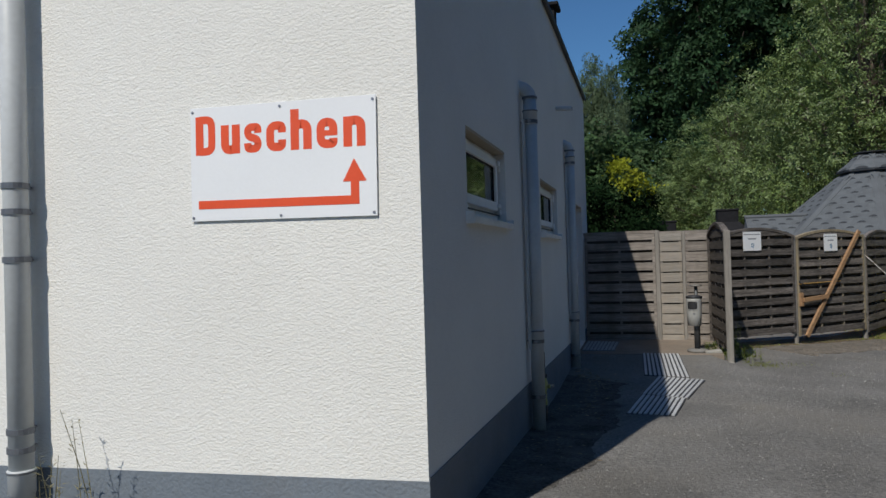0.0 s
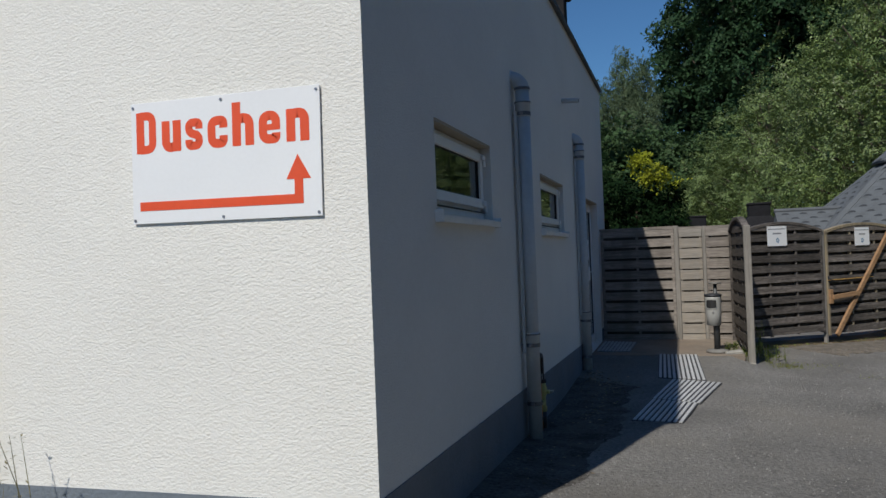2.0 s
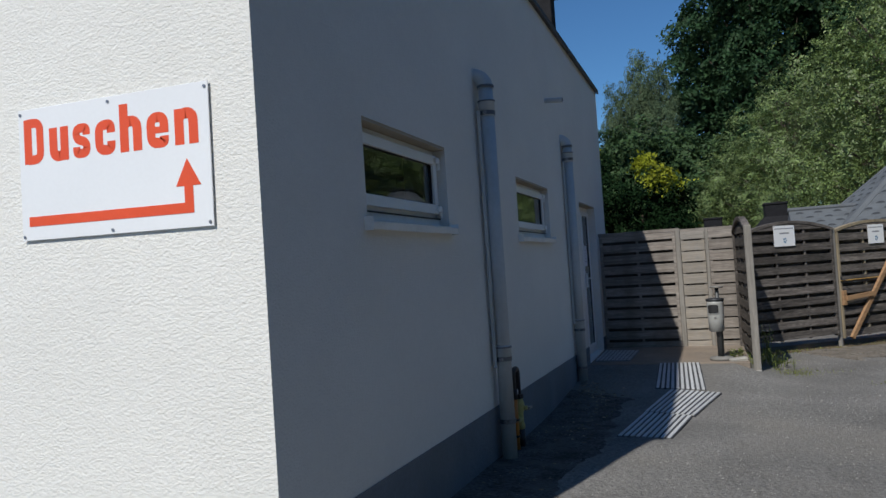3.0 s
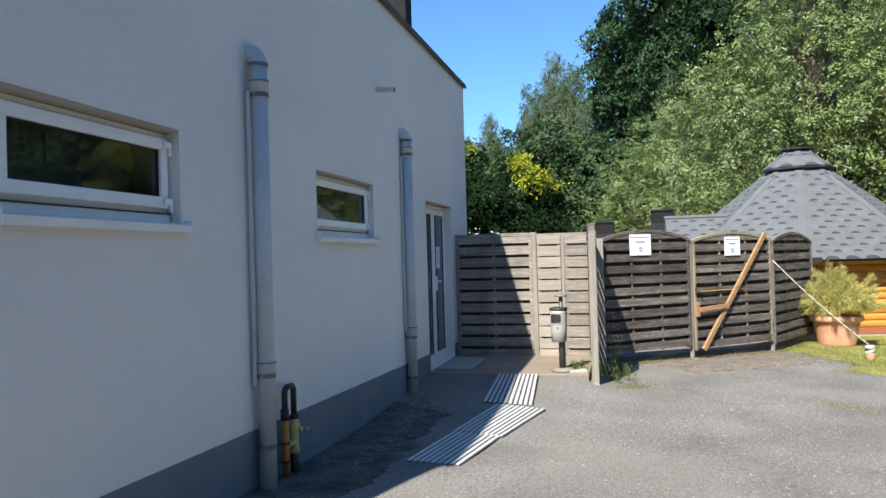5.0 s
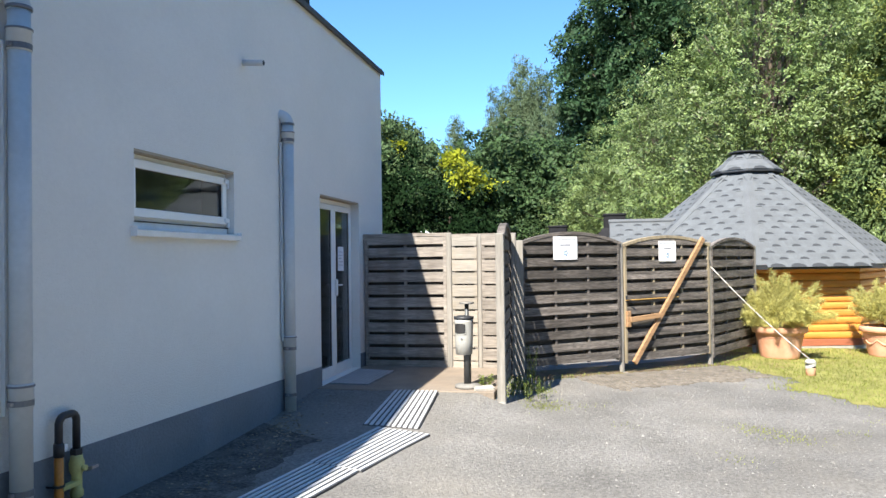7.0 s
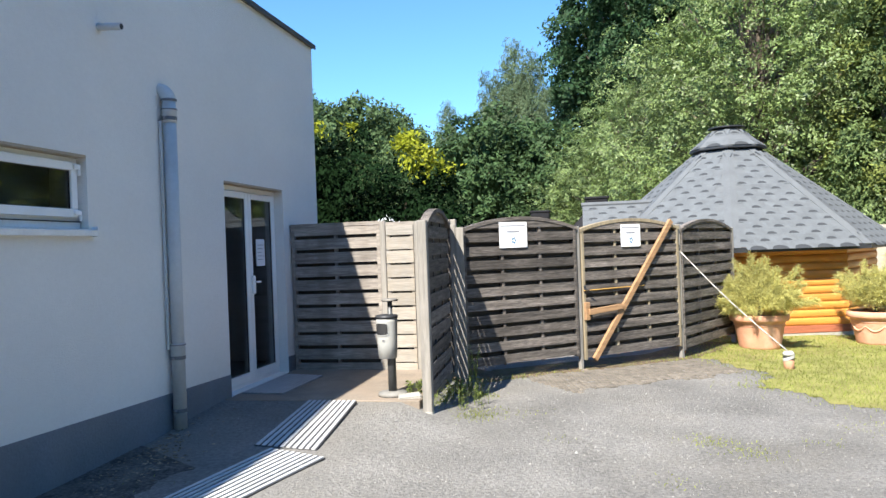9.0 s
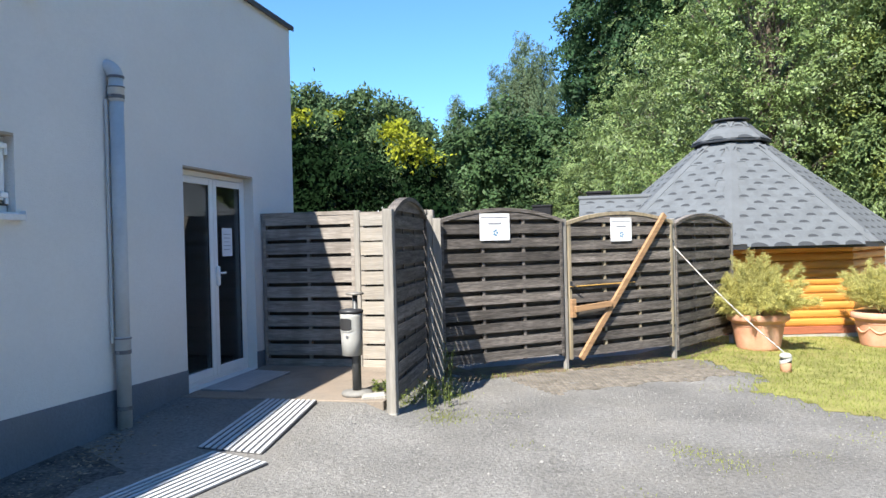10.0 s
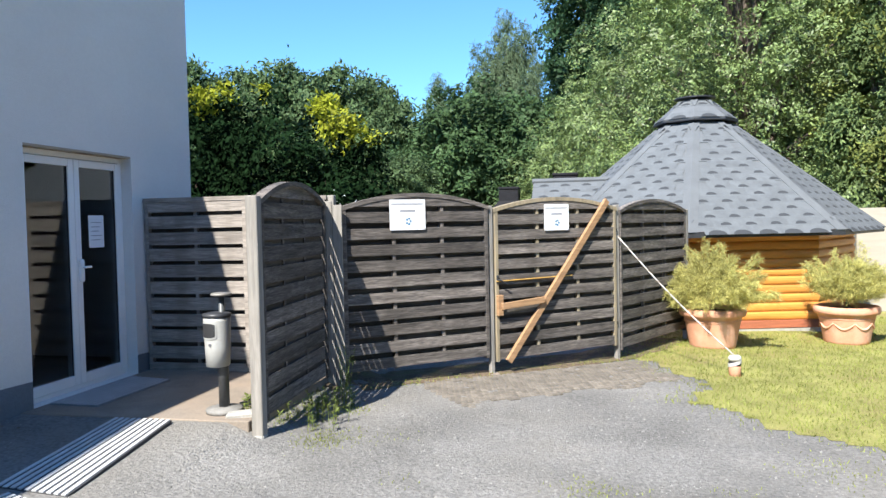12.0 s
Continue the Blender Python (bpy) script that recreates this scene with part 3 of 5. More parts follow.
# ---- the sign on the front wall ----
def shower_sign():
    s = thing("shower_sign", pose(-2.171, Y0 - 0.01, 1.481, 0, 0.7, 0) @ Matrix.Diagonal((1.033, 1, 1.01, 1)))
    tagged(s, "white metal sign with red lettering and a red bent arrow", "sign")
    W, H = 0.937, 0.548
    part("plate", box(0, -0.003, 0, W, 0.003, H, 0.001), SIGNWHITE, s)
    H_CAP, H_X, ST = 0.186, 0.138, 0.042

    def rounded(pts, r, seg=5):
        """The line pts with its inner corners turned into arcs."""
        out = [Vector(pts[0])]
        for p, c, q in zip(pts, pts[1:], pts[2:]):
            p, c, q = Vector(p), Vector(c), Vector(q)
            u, v = (p - c), (q - c)
            k = min(r, u.length * 0.5, v.length * 0.5)
            a, b = c + u.normalized() * k, c + v.normalized() * k
            for i in range(seg + 1):
                f = i / seg
                out.append(a * (1 - f) ** 2 + c * 2 * f * (1 - f) + b * f * f)
        out.append(Vector(pts[-1]))
        return out

    def ribbon(bm, pts, w, x0, z0, y):
        rows = []
        for i, p in enumerate(pts):
            d = (pts[min(i + 1, len(pts) - 1)] - pts[max(i - 1, 0)]).normalized()
            n = Vector((-d.y, d.x)) * w / 2
            rows.append([bm.verts.new((x0 + q.x, y, z0 + q.y)) for q in (p - n, p + n)])
        for a, b in zip(rows, rows[1:]):
            bm.faces.new((a[0], b[0], b[1], a[1]))

    def letter(ch, x0, w):
        h, k = ST / 2, H_X
        m = w - h
        arch = (rounded([(h, 0.05), (h, k - h * 0.9), (m, k - h * 0.9), (m, 0)], 0.045), ST)
        shapes = {
            "D": [([Vector((h, 0)), Vector((h, H_CAP))], ST), (rounded([(h, H_CAP - h * 0.8), (m, H_CAP - h * 0.8), (m, h * 0.8), (h, h * 0.8)], 0.05), ST * 0.9)],
            "u": [(rounded([(h, k), (h, h * 0.9), (m, h * 0.9), (m, 0.09)], 0.045), ST), ([Vector((m, 0)), Vector((m, k))], ST)],
            "s": [(rounded([(m, k * 0.66), (m, k - h * 0.85), (h, k - h * 0.85), (h, k * 0.56), (m, k * 0.44), (m, h * 0.85), (h, h * 0.85), (h, k * 0.33)], 0.03), ST * 0.88)],
            "c": [(rounded([(m, k * 0.62), (m, k - h * 0.9), (h, k - h * 0.9), (h, h * 0.9), (m, h * 0.9), (m, k * 0.38)], 0.042), ST * 0.95)],
            "h": [([Vector((h, 0)), Vector((h, H_CAP * 1.02))], ST), arch],
            "n": [([Vector((h, 0)), Vector((h, k))], ST), arch],
            "e": [(rounded([(m, k * 0.42), (m, k - h * 0.9), (h, k - h * 0.9), (h, h * 0.9), (m, h * 0.9), (m, k * 0.32)], 0.042), ST * 0.95), ([Vector((h, k * 0.5)), Vector((m + h * 0.9, k * 0.5))], ST * 0.62)],
        }
        bm = bmesh.new()
        for i, (pts, wd) in enumerate(shapes[ch]):
            ribbon(bm, pts, wd, x0, 0.318, -0.0036 - 0.0002 * i)
        part("letter", bm, SIGNRED, s, "red letter " + ch)

    for ch, x0, w in (("D", 0.028, 0.107), ("u", 0.163, 0.1), ("s", 0.283, 0.094), ("c", 0.398, 0.102), ("h", 0.522, 0.105), ("e", 0.65, 0.104), ("n", 0.781, 0.106)):
        letter(ch, x0, w)
    part("arrow", prism([(0.04, 0.058), (0.853, 0.056), (0.853, 0.16), (0.889, 0.16), (0.83, 0.264), (0.776, 0.16), (0.813, 0.16), (0.813, 0.096), (0.04, 0.098)], -0.0045, -0.0031), SIGNRED, s, "red arrow that bends upward")
    for u in (0.012, W / 2, W - 0.015):
        for v in (0.016, H - 0.02):
            part("screw", tube([(u, -0.003, v), (u, -0.0065, v)], 0.0065, 10), SCREW, s)


shower_sign()


# ---- landing and ribbed mats ----
tagged(link("landing", box(-0.995, 10.93, -0.5, 0.92, 13.2, -0.11, 0.006), CONCRETE), "brownish concrete landing in front of the glass door", "landing", kind="structure")


def ribbed_mat(label, corners, ribs, base, rib, thick=0.009):
    """A mat between its near left, near right, far left and far right corners, with raised ribs along it."""
    nl, nr, fl, fr = [Vector(c) for c in corners]
    m = thing("ribbed_mat", Matrix.Translation(nl))
    tagged(m, label, "mat", group="ribbed mats")

    def quadbox(a, b, c, d, h0, h1):
        bm = bmesh.new()
        lo = [bm.verts.new(p - nl + Vector((0, 0, h0))) for p in (a, b, d, c)]
        hi = [bm.verts.new(p - nl + Vector((0, 0, h1))) for p in (a, b, d, c)]
        bm.faces.new(lo[::-1])
        bm.faces.new(hi)
        for i in range(4):
            bm.faces.new((lo[i], lo[(i + 1) % 4], hi[(i + 1) % 4], hi[i]))
        return bm

    part("backing", quadbox(nl, nr, fl, fr, -0.02, 0.003), base, m, "dark rubber backing")
    for i in range(ribs):
        u, v = (i + 0.18) / ribs, (i + 0.76) / ribs
        part("rib", quadbox(nl.lerp(nr, u), nl.lerp(nr, v), fl.lerp(fr, u), fl.lerp(fr, v), 0.002, thick), rib, m)
    return m


def gp(x, y, dz=0.012):
    return (x, y, ground_at(x, y) + dz)


ribbed_mat("pale ribbed mat laid as a ramp up to the landing", (gp(-0.1, 9.72, 0.008), gp(0.42, 9.68, 0.008), (-0.12, 10.86, -0.102), (0.35, 10.86, -0.102)), 10, MATBASE, MAT)
ribbed_mat("pale ribbed mat on the asphalt, half in shade", (gp(-0.12, 8.5, 0.011), gp(0.33, 8.35, 0.011), gp(0.06, 9.64, 0.011), gp(0.57, 9.47, 0.011)), 10, MATBASE, MAT)
ribbed_mat("pale ribbed mat on the asphalt, half in shade", (gp(-0.25, 7.48, 0.004), gp(0.175, 7.41, 0.004), gp(-0.115, 8.53, 0.004), gp(0.31, 8.38, 0.004)), 9, MATBASE, MAT)
ribbed_mat("grey ribbed doormat at the glass door", ((-0.95, 11.2, -0.1), (-0.5, 11.18, -0.1), (-0.95, 12.25, -0.1), (-0.47, 12.15, -0.1)), 9, DOORMAT, mat("mat_dull", (0.38, 0.39, 0.4), 0.7, var=0.1))


# ---- fence ----
def fence_panel(name, label, p, q, z0, z1, arch=0.0, battens=2, rows=11, wood=None, frame_wood=None, category="fence panel", cover=0.66, over=False, thick=0.01, gap=0.046, bow_by=0.004):
    """A woven lamella panel from p to q: boards before and behind upright battens, in a frame, its top rail bowed up by arch."""
    wood, frame_wood = wood or WOOD, frame_wood or WOOD
    # back boards are coloured dark to deepen the shade in the gaps
    behind = SHADEWOOD
    p, q = Vector(p), Vector(q)
    d = q - p
    L = d.length
    H = z1 - z0
    e = thing(name, Matrix.Translation((p.x, p.y, z0)) @ Matrix.Rotation(math.atan2(d.y, d.x), 4, "Z"))
    if category == "gate":
        tagged(e, label, category)
    else:
        e.parent = FENCE
        tagged(e, label)
    s = 0.042

    def roof(x):
        u = 2 * x / L - 1
        return H - arch * u * u if arch else H

    for x in (0, L - s):
        part("stile", box(x, -0.038, 0, x + s, 0.036, roof(x + s / 2) - 0.01, 0.004), frame_wood, e)
    bm = bmesh.new()
    n = 20 if arch else 1
    t = 0.04
    for i in range(n):
        xa, xb = -0.01 + (L + 0.02) * i / n, -0.01 + (L + 0.02) * (i + 1) / n
        za, zb = roof(xa), roof(xb)
        vs = [bm.verts.new(v) for v in ((xa, -0.042, za - t), (xb, -0.042, zb - t), (xb, 0.04, zb - t), (xa, 0.04, za - t), (xa, -0.042, za), (xb, -0.042, zb), (xb, 0.04, zb), (xa, 0.04, za))]
        for f in ((3, 2, 1, 0), (4, 5, 6, 7), (0, 1, 5, 4), (2, 3, 7, 6)):
            bm.faces.new([vs[k] for k in f])
        if i == 0:
            bm.faces.new([vs[k] for k in (3, 0, 4, 7)])
        if i == n - 1:
            bm.faces.new([vs[k] for k in (1, 2, 6, 5)])
    bmesh.ops.remove_doubles(bm, verts=bm.verts, dist=1e-5)
    part("top_rail", bm, frame_wood, e, "bowed top rail" if arch else "")
    for i in range(battens):
        x = L * (i + 1) / (battens + 1)
        part("batten", box(x - 0.018, 0.001 - gap / 2, 0.01, x + 0.018, gap / 2 - 0.003, roof(x) - t, 0.002), frame_wood, e)
    pitch = H / rows
    rng = random.Random(name + str(round(L, 2)))
    straight = {}
    for r in range(rows * 2):
        front = r % 2 == 0
        zc = (r // 2) * pitch + (0.5 if front else 1.0) * pitch
        h = pitch * (cover if front else 0.66)
        lo, hi = zc - h / 2, zc + h / 2
        y0 = -gap / 2 - thick - 0.001 if front else gap / 2 - 0.001
        xa, xb = s, L - s
        if over and front:
            y0, xa, xb = -0.05, 0.004, L - 0.004
        edge = roof(s) - t
        if lo > roof(L / 2) - t - 0.03:
            continue
        if hi <= edge:
            key = front
            if key not in straight:
                bm = bmesh.new()
                k = 6
                bow = []
                for i in range(k + 1):
                    x = xa + (xb - xa) * i / k
                    w = bow_by * math.sin(i * math.pi * (battens + 1) / k) * (-1 if front else 1)
                    bow.append([bm.verts.new(v) for v in ((x, y0 + w, -h / 2), (x, y0 + thick + w, -h / 2), (x, y0 + thick + w, h / 2), (x, y0 + w, h / 2))])
                for a, b in zip(bow, bow[1:]):
                    for i in range(4):
                        bm.faces.new((a[i], b[i], b[(i + 1) % 4], a[(i + 1) % 4]))
                bm.faces.new(bow[0])
                bm.faces.new(bow[-1][::-1])
                bm.normal_update()
                bmesh.ops.recalc_face_normals(bm, faces=bm.faces)
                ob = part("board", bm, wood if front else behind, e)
                straight[key] = ob.data
            else:
                ob = new("board", straight[key])
                ob.parent = e
            ob.location = (0, 0, zc + rng.uniform(-0.004, 0.004))
            ob.rotation_euler = (rng.uniform(-0.03, 0.03), rng.uniform(-0.003, 0.003), 0)
        else:
            pts = []
            k = 14
            for i in range(k + 1):
                x = xa + (xb - xa) * i / k
                zt = min(hi, roof(x) - t + 0.005)
                if zt > lo + 0.004:
                    pts.append((x, zt))
            if len(pts) > 2:
                poly = [(pts[0][0], lo), (pts[-1][0], lo)] + pts[::-1]
                bm = prism(poly, y0, y0 + thick)
                bmesh.ops.recalc_face_normals(bm, faces=bm.faces)
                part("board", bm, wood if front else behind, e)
    return e


def corner_boards(label, p, q, z0, z1):
    """Two upright planks side by side that close the bend from p to q."""
    p, q = Vector(p), Vector(q)
    d = q - p
    L = d.length
    e = thing("corner_panel", Matrix.Translation((p.x, p.y, 0)) @ Matrix.Rotation(math.atan2(d.y, d.x), 4, "Z"))
    e.parent = FENCE
    tagged(e, label)
    for k, top in ((0, z1), (1, z1 - 0.035)):
        part("plank", box(k * L / 2 + 0.002, -0.012 + 0.004 * k, z0, (k + 1) * L / 2 - 0.002, 0.01 + 0.004 * k, top, 0.003), POSTWOOD, e)


def post(x, y, z0, z1, label, w=0.09, wood=None, turn=0.0, cap=True):
    p = thing("fence_post", pose(x, y, 0, 0, 0, turn))
    p.parent = FENCE
    tagged(p, label)
    part("shaft", box(-w / 2, -w / 2, z0, w / 2, w / 2, z1, 0.006), wood or POSTWOOD, p)
    return p


def concrete_foot(x, y, z0, z1, w):
    part("footing", box(x - w, y - w, z0, x + w, y + w, z1, 0.012), LIMESTONE, FENCE, "pale concrete post foot")


FENCE = thing("lamella_fence")
tagged(FENCE, "weathered grey lamella fence with arched and flat panels", "fence")
A0, A1 = (-0.985, 12.65), (0.105, 12.65)
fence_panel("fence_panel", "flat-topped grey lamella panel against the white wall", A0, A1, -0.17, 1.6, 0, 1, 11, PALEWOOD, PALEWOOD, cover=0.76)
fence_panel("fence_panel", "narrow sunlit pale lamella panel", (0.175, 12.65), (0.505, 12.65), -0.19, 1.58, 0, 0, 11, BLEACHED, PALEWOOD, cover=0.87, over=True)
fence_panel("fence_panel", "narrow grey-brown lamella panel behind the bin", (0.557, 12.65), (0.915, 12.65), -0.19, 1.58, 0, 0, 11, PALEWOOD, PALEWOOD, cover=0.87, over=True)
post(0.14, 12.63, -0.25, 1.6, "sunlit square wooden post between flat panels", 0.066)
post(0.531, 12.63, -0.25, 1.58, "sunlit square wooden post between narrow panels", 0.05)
PF = (0.997, 10.95)
PB = (0.955, 12.67)
post(PF[0], PF[1], -0.45, 1.52, "bleached square post at the free fence end", 0.085)
concrete_foot(PF[0], PF[1], -0.5, -0.2, 0.047)
post(PB[0], PB[1], -0.35, 1.58, "pale square wooden post at the fence bend", 0.07)
fence_panel("fence_panel", "weathered arched lamella panel beside the landing", (0.997, 11.0), (0.908, 12.53), -0.12, 1.66, 0.16, 2, 11, cover=0.74, thick=0.006, gap=0.016, bow_by=0.001)
corner_boards("upright pale planks closing the fence bend", (0.905, 12.565), (1.085, 12.59), -0.28, 1.52)
C0, C1, E0, E1 = (1.035, 12.69), (2.275, 13.74), (3.665, 15.07), (4.61, 16.78)
G0, G1 = (2.335, 13.81), (3.62, 14.99)
fence_panel("fence_panel", "dark weathered arched lamella panel with a paper sign", C0, C1, -0.14, 1.6, 0.13, 2, 11)
fence_panel("fence_panel", "dark weathered arched lamella panel at the lawn", E0, E1, -0.27, 1.55, 0.14, 2, 11)
post(2.305, 13.775, -0.6, 1.47, "slim grey post beside the gate", 0.05, turn=43)
post(3.642, 15.03, -0.6, 1.47, "slim grey post beside the gate", 0.055, turn=43)
post(4.64, 16.83, -0.6, 1.42, "grey fence post at the lawn", 0.07, turn=60)


def gate():
    g = fence_panel("garden_gate", "closed weathered arched lamella gate with a new diagonal brace", G0, G1, -0.2, 1.56, 0.12, 2, 11, frame_wood=GATEWOOD, category="gate")
    L = math.hypot(G1[0] - G0[0], G1[1] - G0[1])

    def bar(x0, z0, x1, z1, w, y0, y1):
        d = Vector((x1 - x0, 0, z1 - z0)).normalized()
        n = Vector((-d.z, 0, d.x)) * w / 2
        a, b = Vector((x0, 0, z0)), Vector((x1, 0, z1))
        poly = [(v.x, v.z) for v in (a - n, b - n, b + n, a + n)]
        bm = prism(poly, y0, y1)
        bmesh.ops.recalc_face_normals(bm, faces=bm.faces)
        bmesh.ops.bevel(bm, geom=list(bm.edges), offset=0.004, segments=1, affect="EDGES")
        return bm

    part("brace", bar(0.13, 0.0, L - 0.17, 1.72, 0.074, -0.085, -0.044), BRACE, g, "light brown diagonal timber brace")
    part("cross_piece", bar(0.03, 0.6, 0.6, 0.635, 0.07, -0.115, -0.086), BRACE, g, "light brown short cross timber")
    part("cleat", bar(0.03, 0.5, 0.03, 0.72, 0.07, -0.085, -0.044), BRACE, g)
    part("latch_bar", bar(0.0, 0.865, 1.05, 0.875, 0.013, -0.055, -0.04), mat("yellow_rod", (0.42, 0.25, 0.06), 0.6), g, "thin orange-brown rod")
    h = part("latch", box(0.01, -0.05, 0.84, 0.035, -0.03, 0.93, 0.003), DARKMETAL, g, "dark iron latch")
    part("lever", tube([(0.025, -0.045, 0.88), (0.025, -0.08, 0.88), (0.12, -0.085, 0.83)], 0.009, 8), DARKMETAL, h)
    for z in (0.25, 1.35):
        part("hinge", box(L - 0.1, -0.034, z, L + 0.02, -0.028, z + 0.04), DARKMETAL, g)


gate()
tagged(link("gate_footing", lathe([(0.09, -0.5), (0.09, -0.318), (0.07, -0.31)], 12, cx=2.305, cy=13.76), CONCRETE), "small concrete footing under the gate post", "footing")


def paper_sign(label, p, q, z0, z1):
    """A sheet fixed on the boards between two points of the plan."""
    p, q = Vector(p), Vector(q)
    d = q - p
    W, H = d.length, z1 - z0
    e = thing("paper_sign", Matrix.Translation((p.x, p.y, z0)) @ Matrix.Rotation(math.atan2(d.y, d.x), 4, "Z"))
    tagged(e, label, "sign", group="paper signs")
    part("sheet", box(0, -0.0015, 0, W, 0.0015, H), SIGNWHITE, e)
    part("text_line", box(0.04 * W, -0.0025, 0.83 * H, 0.94 * W, -0.0016, 0.875 * H), INK, e)
    part("text_line", box(0.28 * W, -0.0025, 0.59 * H, 0.72 * W, -0.0016, 0.665 * H), INK, e)
    for i in range(5):
        a = i * 2 * math.pi / 5
        x, z = 0.52 * W + 0.022 * math.cos(a), 0.28 * H + 0.028 * math.sin(a)
        part("symbol", box(x - 0.011, -0.0025, z - 0.011, x + 0.011, -0.0016, z + 0.011), INKBLUE, e)
    for x in (0.03 * W, 0.97 * W):
        for z in (0.04 * H, 0.96 * H):
            part("pin", tube([(x, -0.0015, z), (x, -0.004, z)], 0.005, 8), SCREW, e)


def along(a, b, s, off=0.0):
    a, b = Vector(a), Vector(b)
    d = (b - a).normalized()
    return (a.x + d.x * s + d.y * off, a.y + d.y * s - d.x * off)


paper_sign("white paper sign in a sleeve on the dark fence boards", along(C0, C1, 0.49, 0.047), along(C0, C1, 0.88, 0.047), 1.235, 1.535)
paper_sign("white paper sign in a sleeve on the gate boards", along(G0, G1, 0.66, 0.047), along(G0, G1, 1.01, 0.047), 1.19, 1.48)


# ---- litter bin ----
def litter_bin():
    z = -0.11
    b = thing("litter_bin", pose(0.605, 11.17, z))
    tagged(b, "grey hooded litter bin on a dark post on the landing", "litter bin")
    smooth(part("base", lathe([(0.135, 0), (0.14, 0.02), (0.13, 0.035), (0.05, 0.045)], 28), mat("bin_foot", (0.19, 0.185, 0.175), 0.8, var=0.2, bump=0.002), b, "round grey foot"))
    smooth(part("post", tube([(0, 0, 0.04), (0, 0, 0.7), (0, 0, 0.72), (0, 0, 0.89)], [0.04, 0.04, 0.024, 0.022], 16), mat("bin_post", (0.08, 0.085, 0.09), 0.5, 0.3, var=0.15), b, "dark grey post"))
    smooth(part("rain_cap", lathe([(0.075, 0.89), (0.08, 0.9), (0.075, 0.91), (0.02, 0.916)], 20), mat("bin_cap", (0.2, 0.19, 0.175), 0.55, 0.3, var=0.15), b, "dull grey ash cap"))
    body = smooth(part("body", lathe([(0.072, 0.355), (0.088, 0.36), (0.094, 0.5), (0.1, 0.7), (0.1, 0.735)], 32, cx=-0.03, cy=-0.02), BINGREY, b, "light grey plastic bin body"))
    smooth(part("hood", lathe([(0.104, 0.73), (0.108, 0.742), (0.106, 0.758), (0.06, 0.768)], 32, cx=-0.03, cy=-0.02), DARKMETAL, body, "dark flat hood"))

    def curved(a0, a1, z0, z1, r):
        bm = bmesh.new()
        k, rows = 10, 6
        grid = []
        for i in range(k + 1):
            u = -1 + 2 * i / k
            drop = 0.22 * abs(u) ** 4
            t = radians((a0 + a1) / 2 + (a1 - a0) / 2 * u)
            grid.append([bm.verts.new((-0.03 + r * math.cos(t), -0.02 + r * math.sin(t), (z0 + z1) / 2 + (z1 - z0) / 2 * w * (1 - drop))) for w in (-1, -0.5, 0, 0.5, 1)])
        for p, q in zip(grid, grid[1:]):
            for j in range(4):
                bm.faces.new((p[j], q[j], q[j + 1], p[j + 1]))
        return bm

    frame_ring = smooth(part("slot_frame", curved(-150, -66, 0.572, 0.7, 0.1025), BINGREY, body, "raised rim round the opening"))
    smooth(part("slot", curved(-145, -71, 0.583, 0.69, 0.1045), GASKET, frame_ring, "dark insert opening"))
    part("bracket", box(-0.03, 0.02, 0.45, 0.02, 0.09, 0.49), DARKMETAL, body)
    part("lock", tube([(-0.04, -0.114, 0.53), (-0.04, -0.122, 0.53)], 0.011, 10), SCREW, body)


litter_bin()


def kerb_stone():
    bm = box(-0.11, -0.05, -0.06, 0.11, 0.05, 0.045, 0.018)
    for v in bm.verts:
        v.co += Vector((noise.noise(v.co * 9), noise.noise(v.co * 9 + Vector((5, 1, 2))), noise.noise(v.co * 9 + Vector((1, 7, 3))))) * 0.014
    k = link("kerb_stone", bm, LIMESTONE)
    k.matrix_world = pose(0.8, 11.06, ground_at(0.8, 11.06), 4, -3, 18)
    tagged(k, "broken pale kerb stone beside the fence end post", "stone")


kerb_stone()


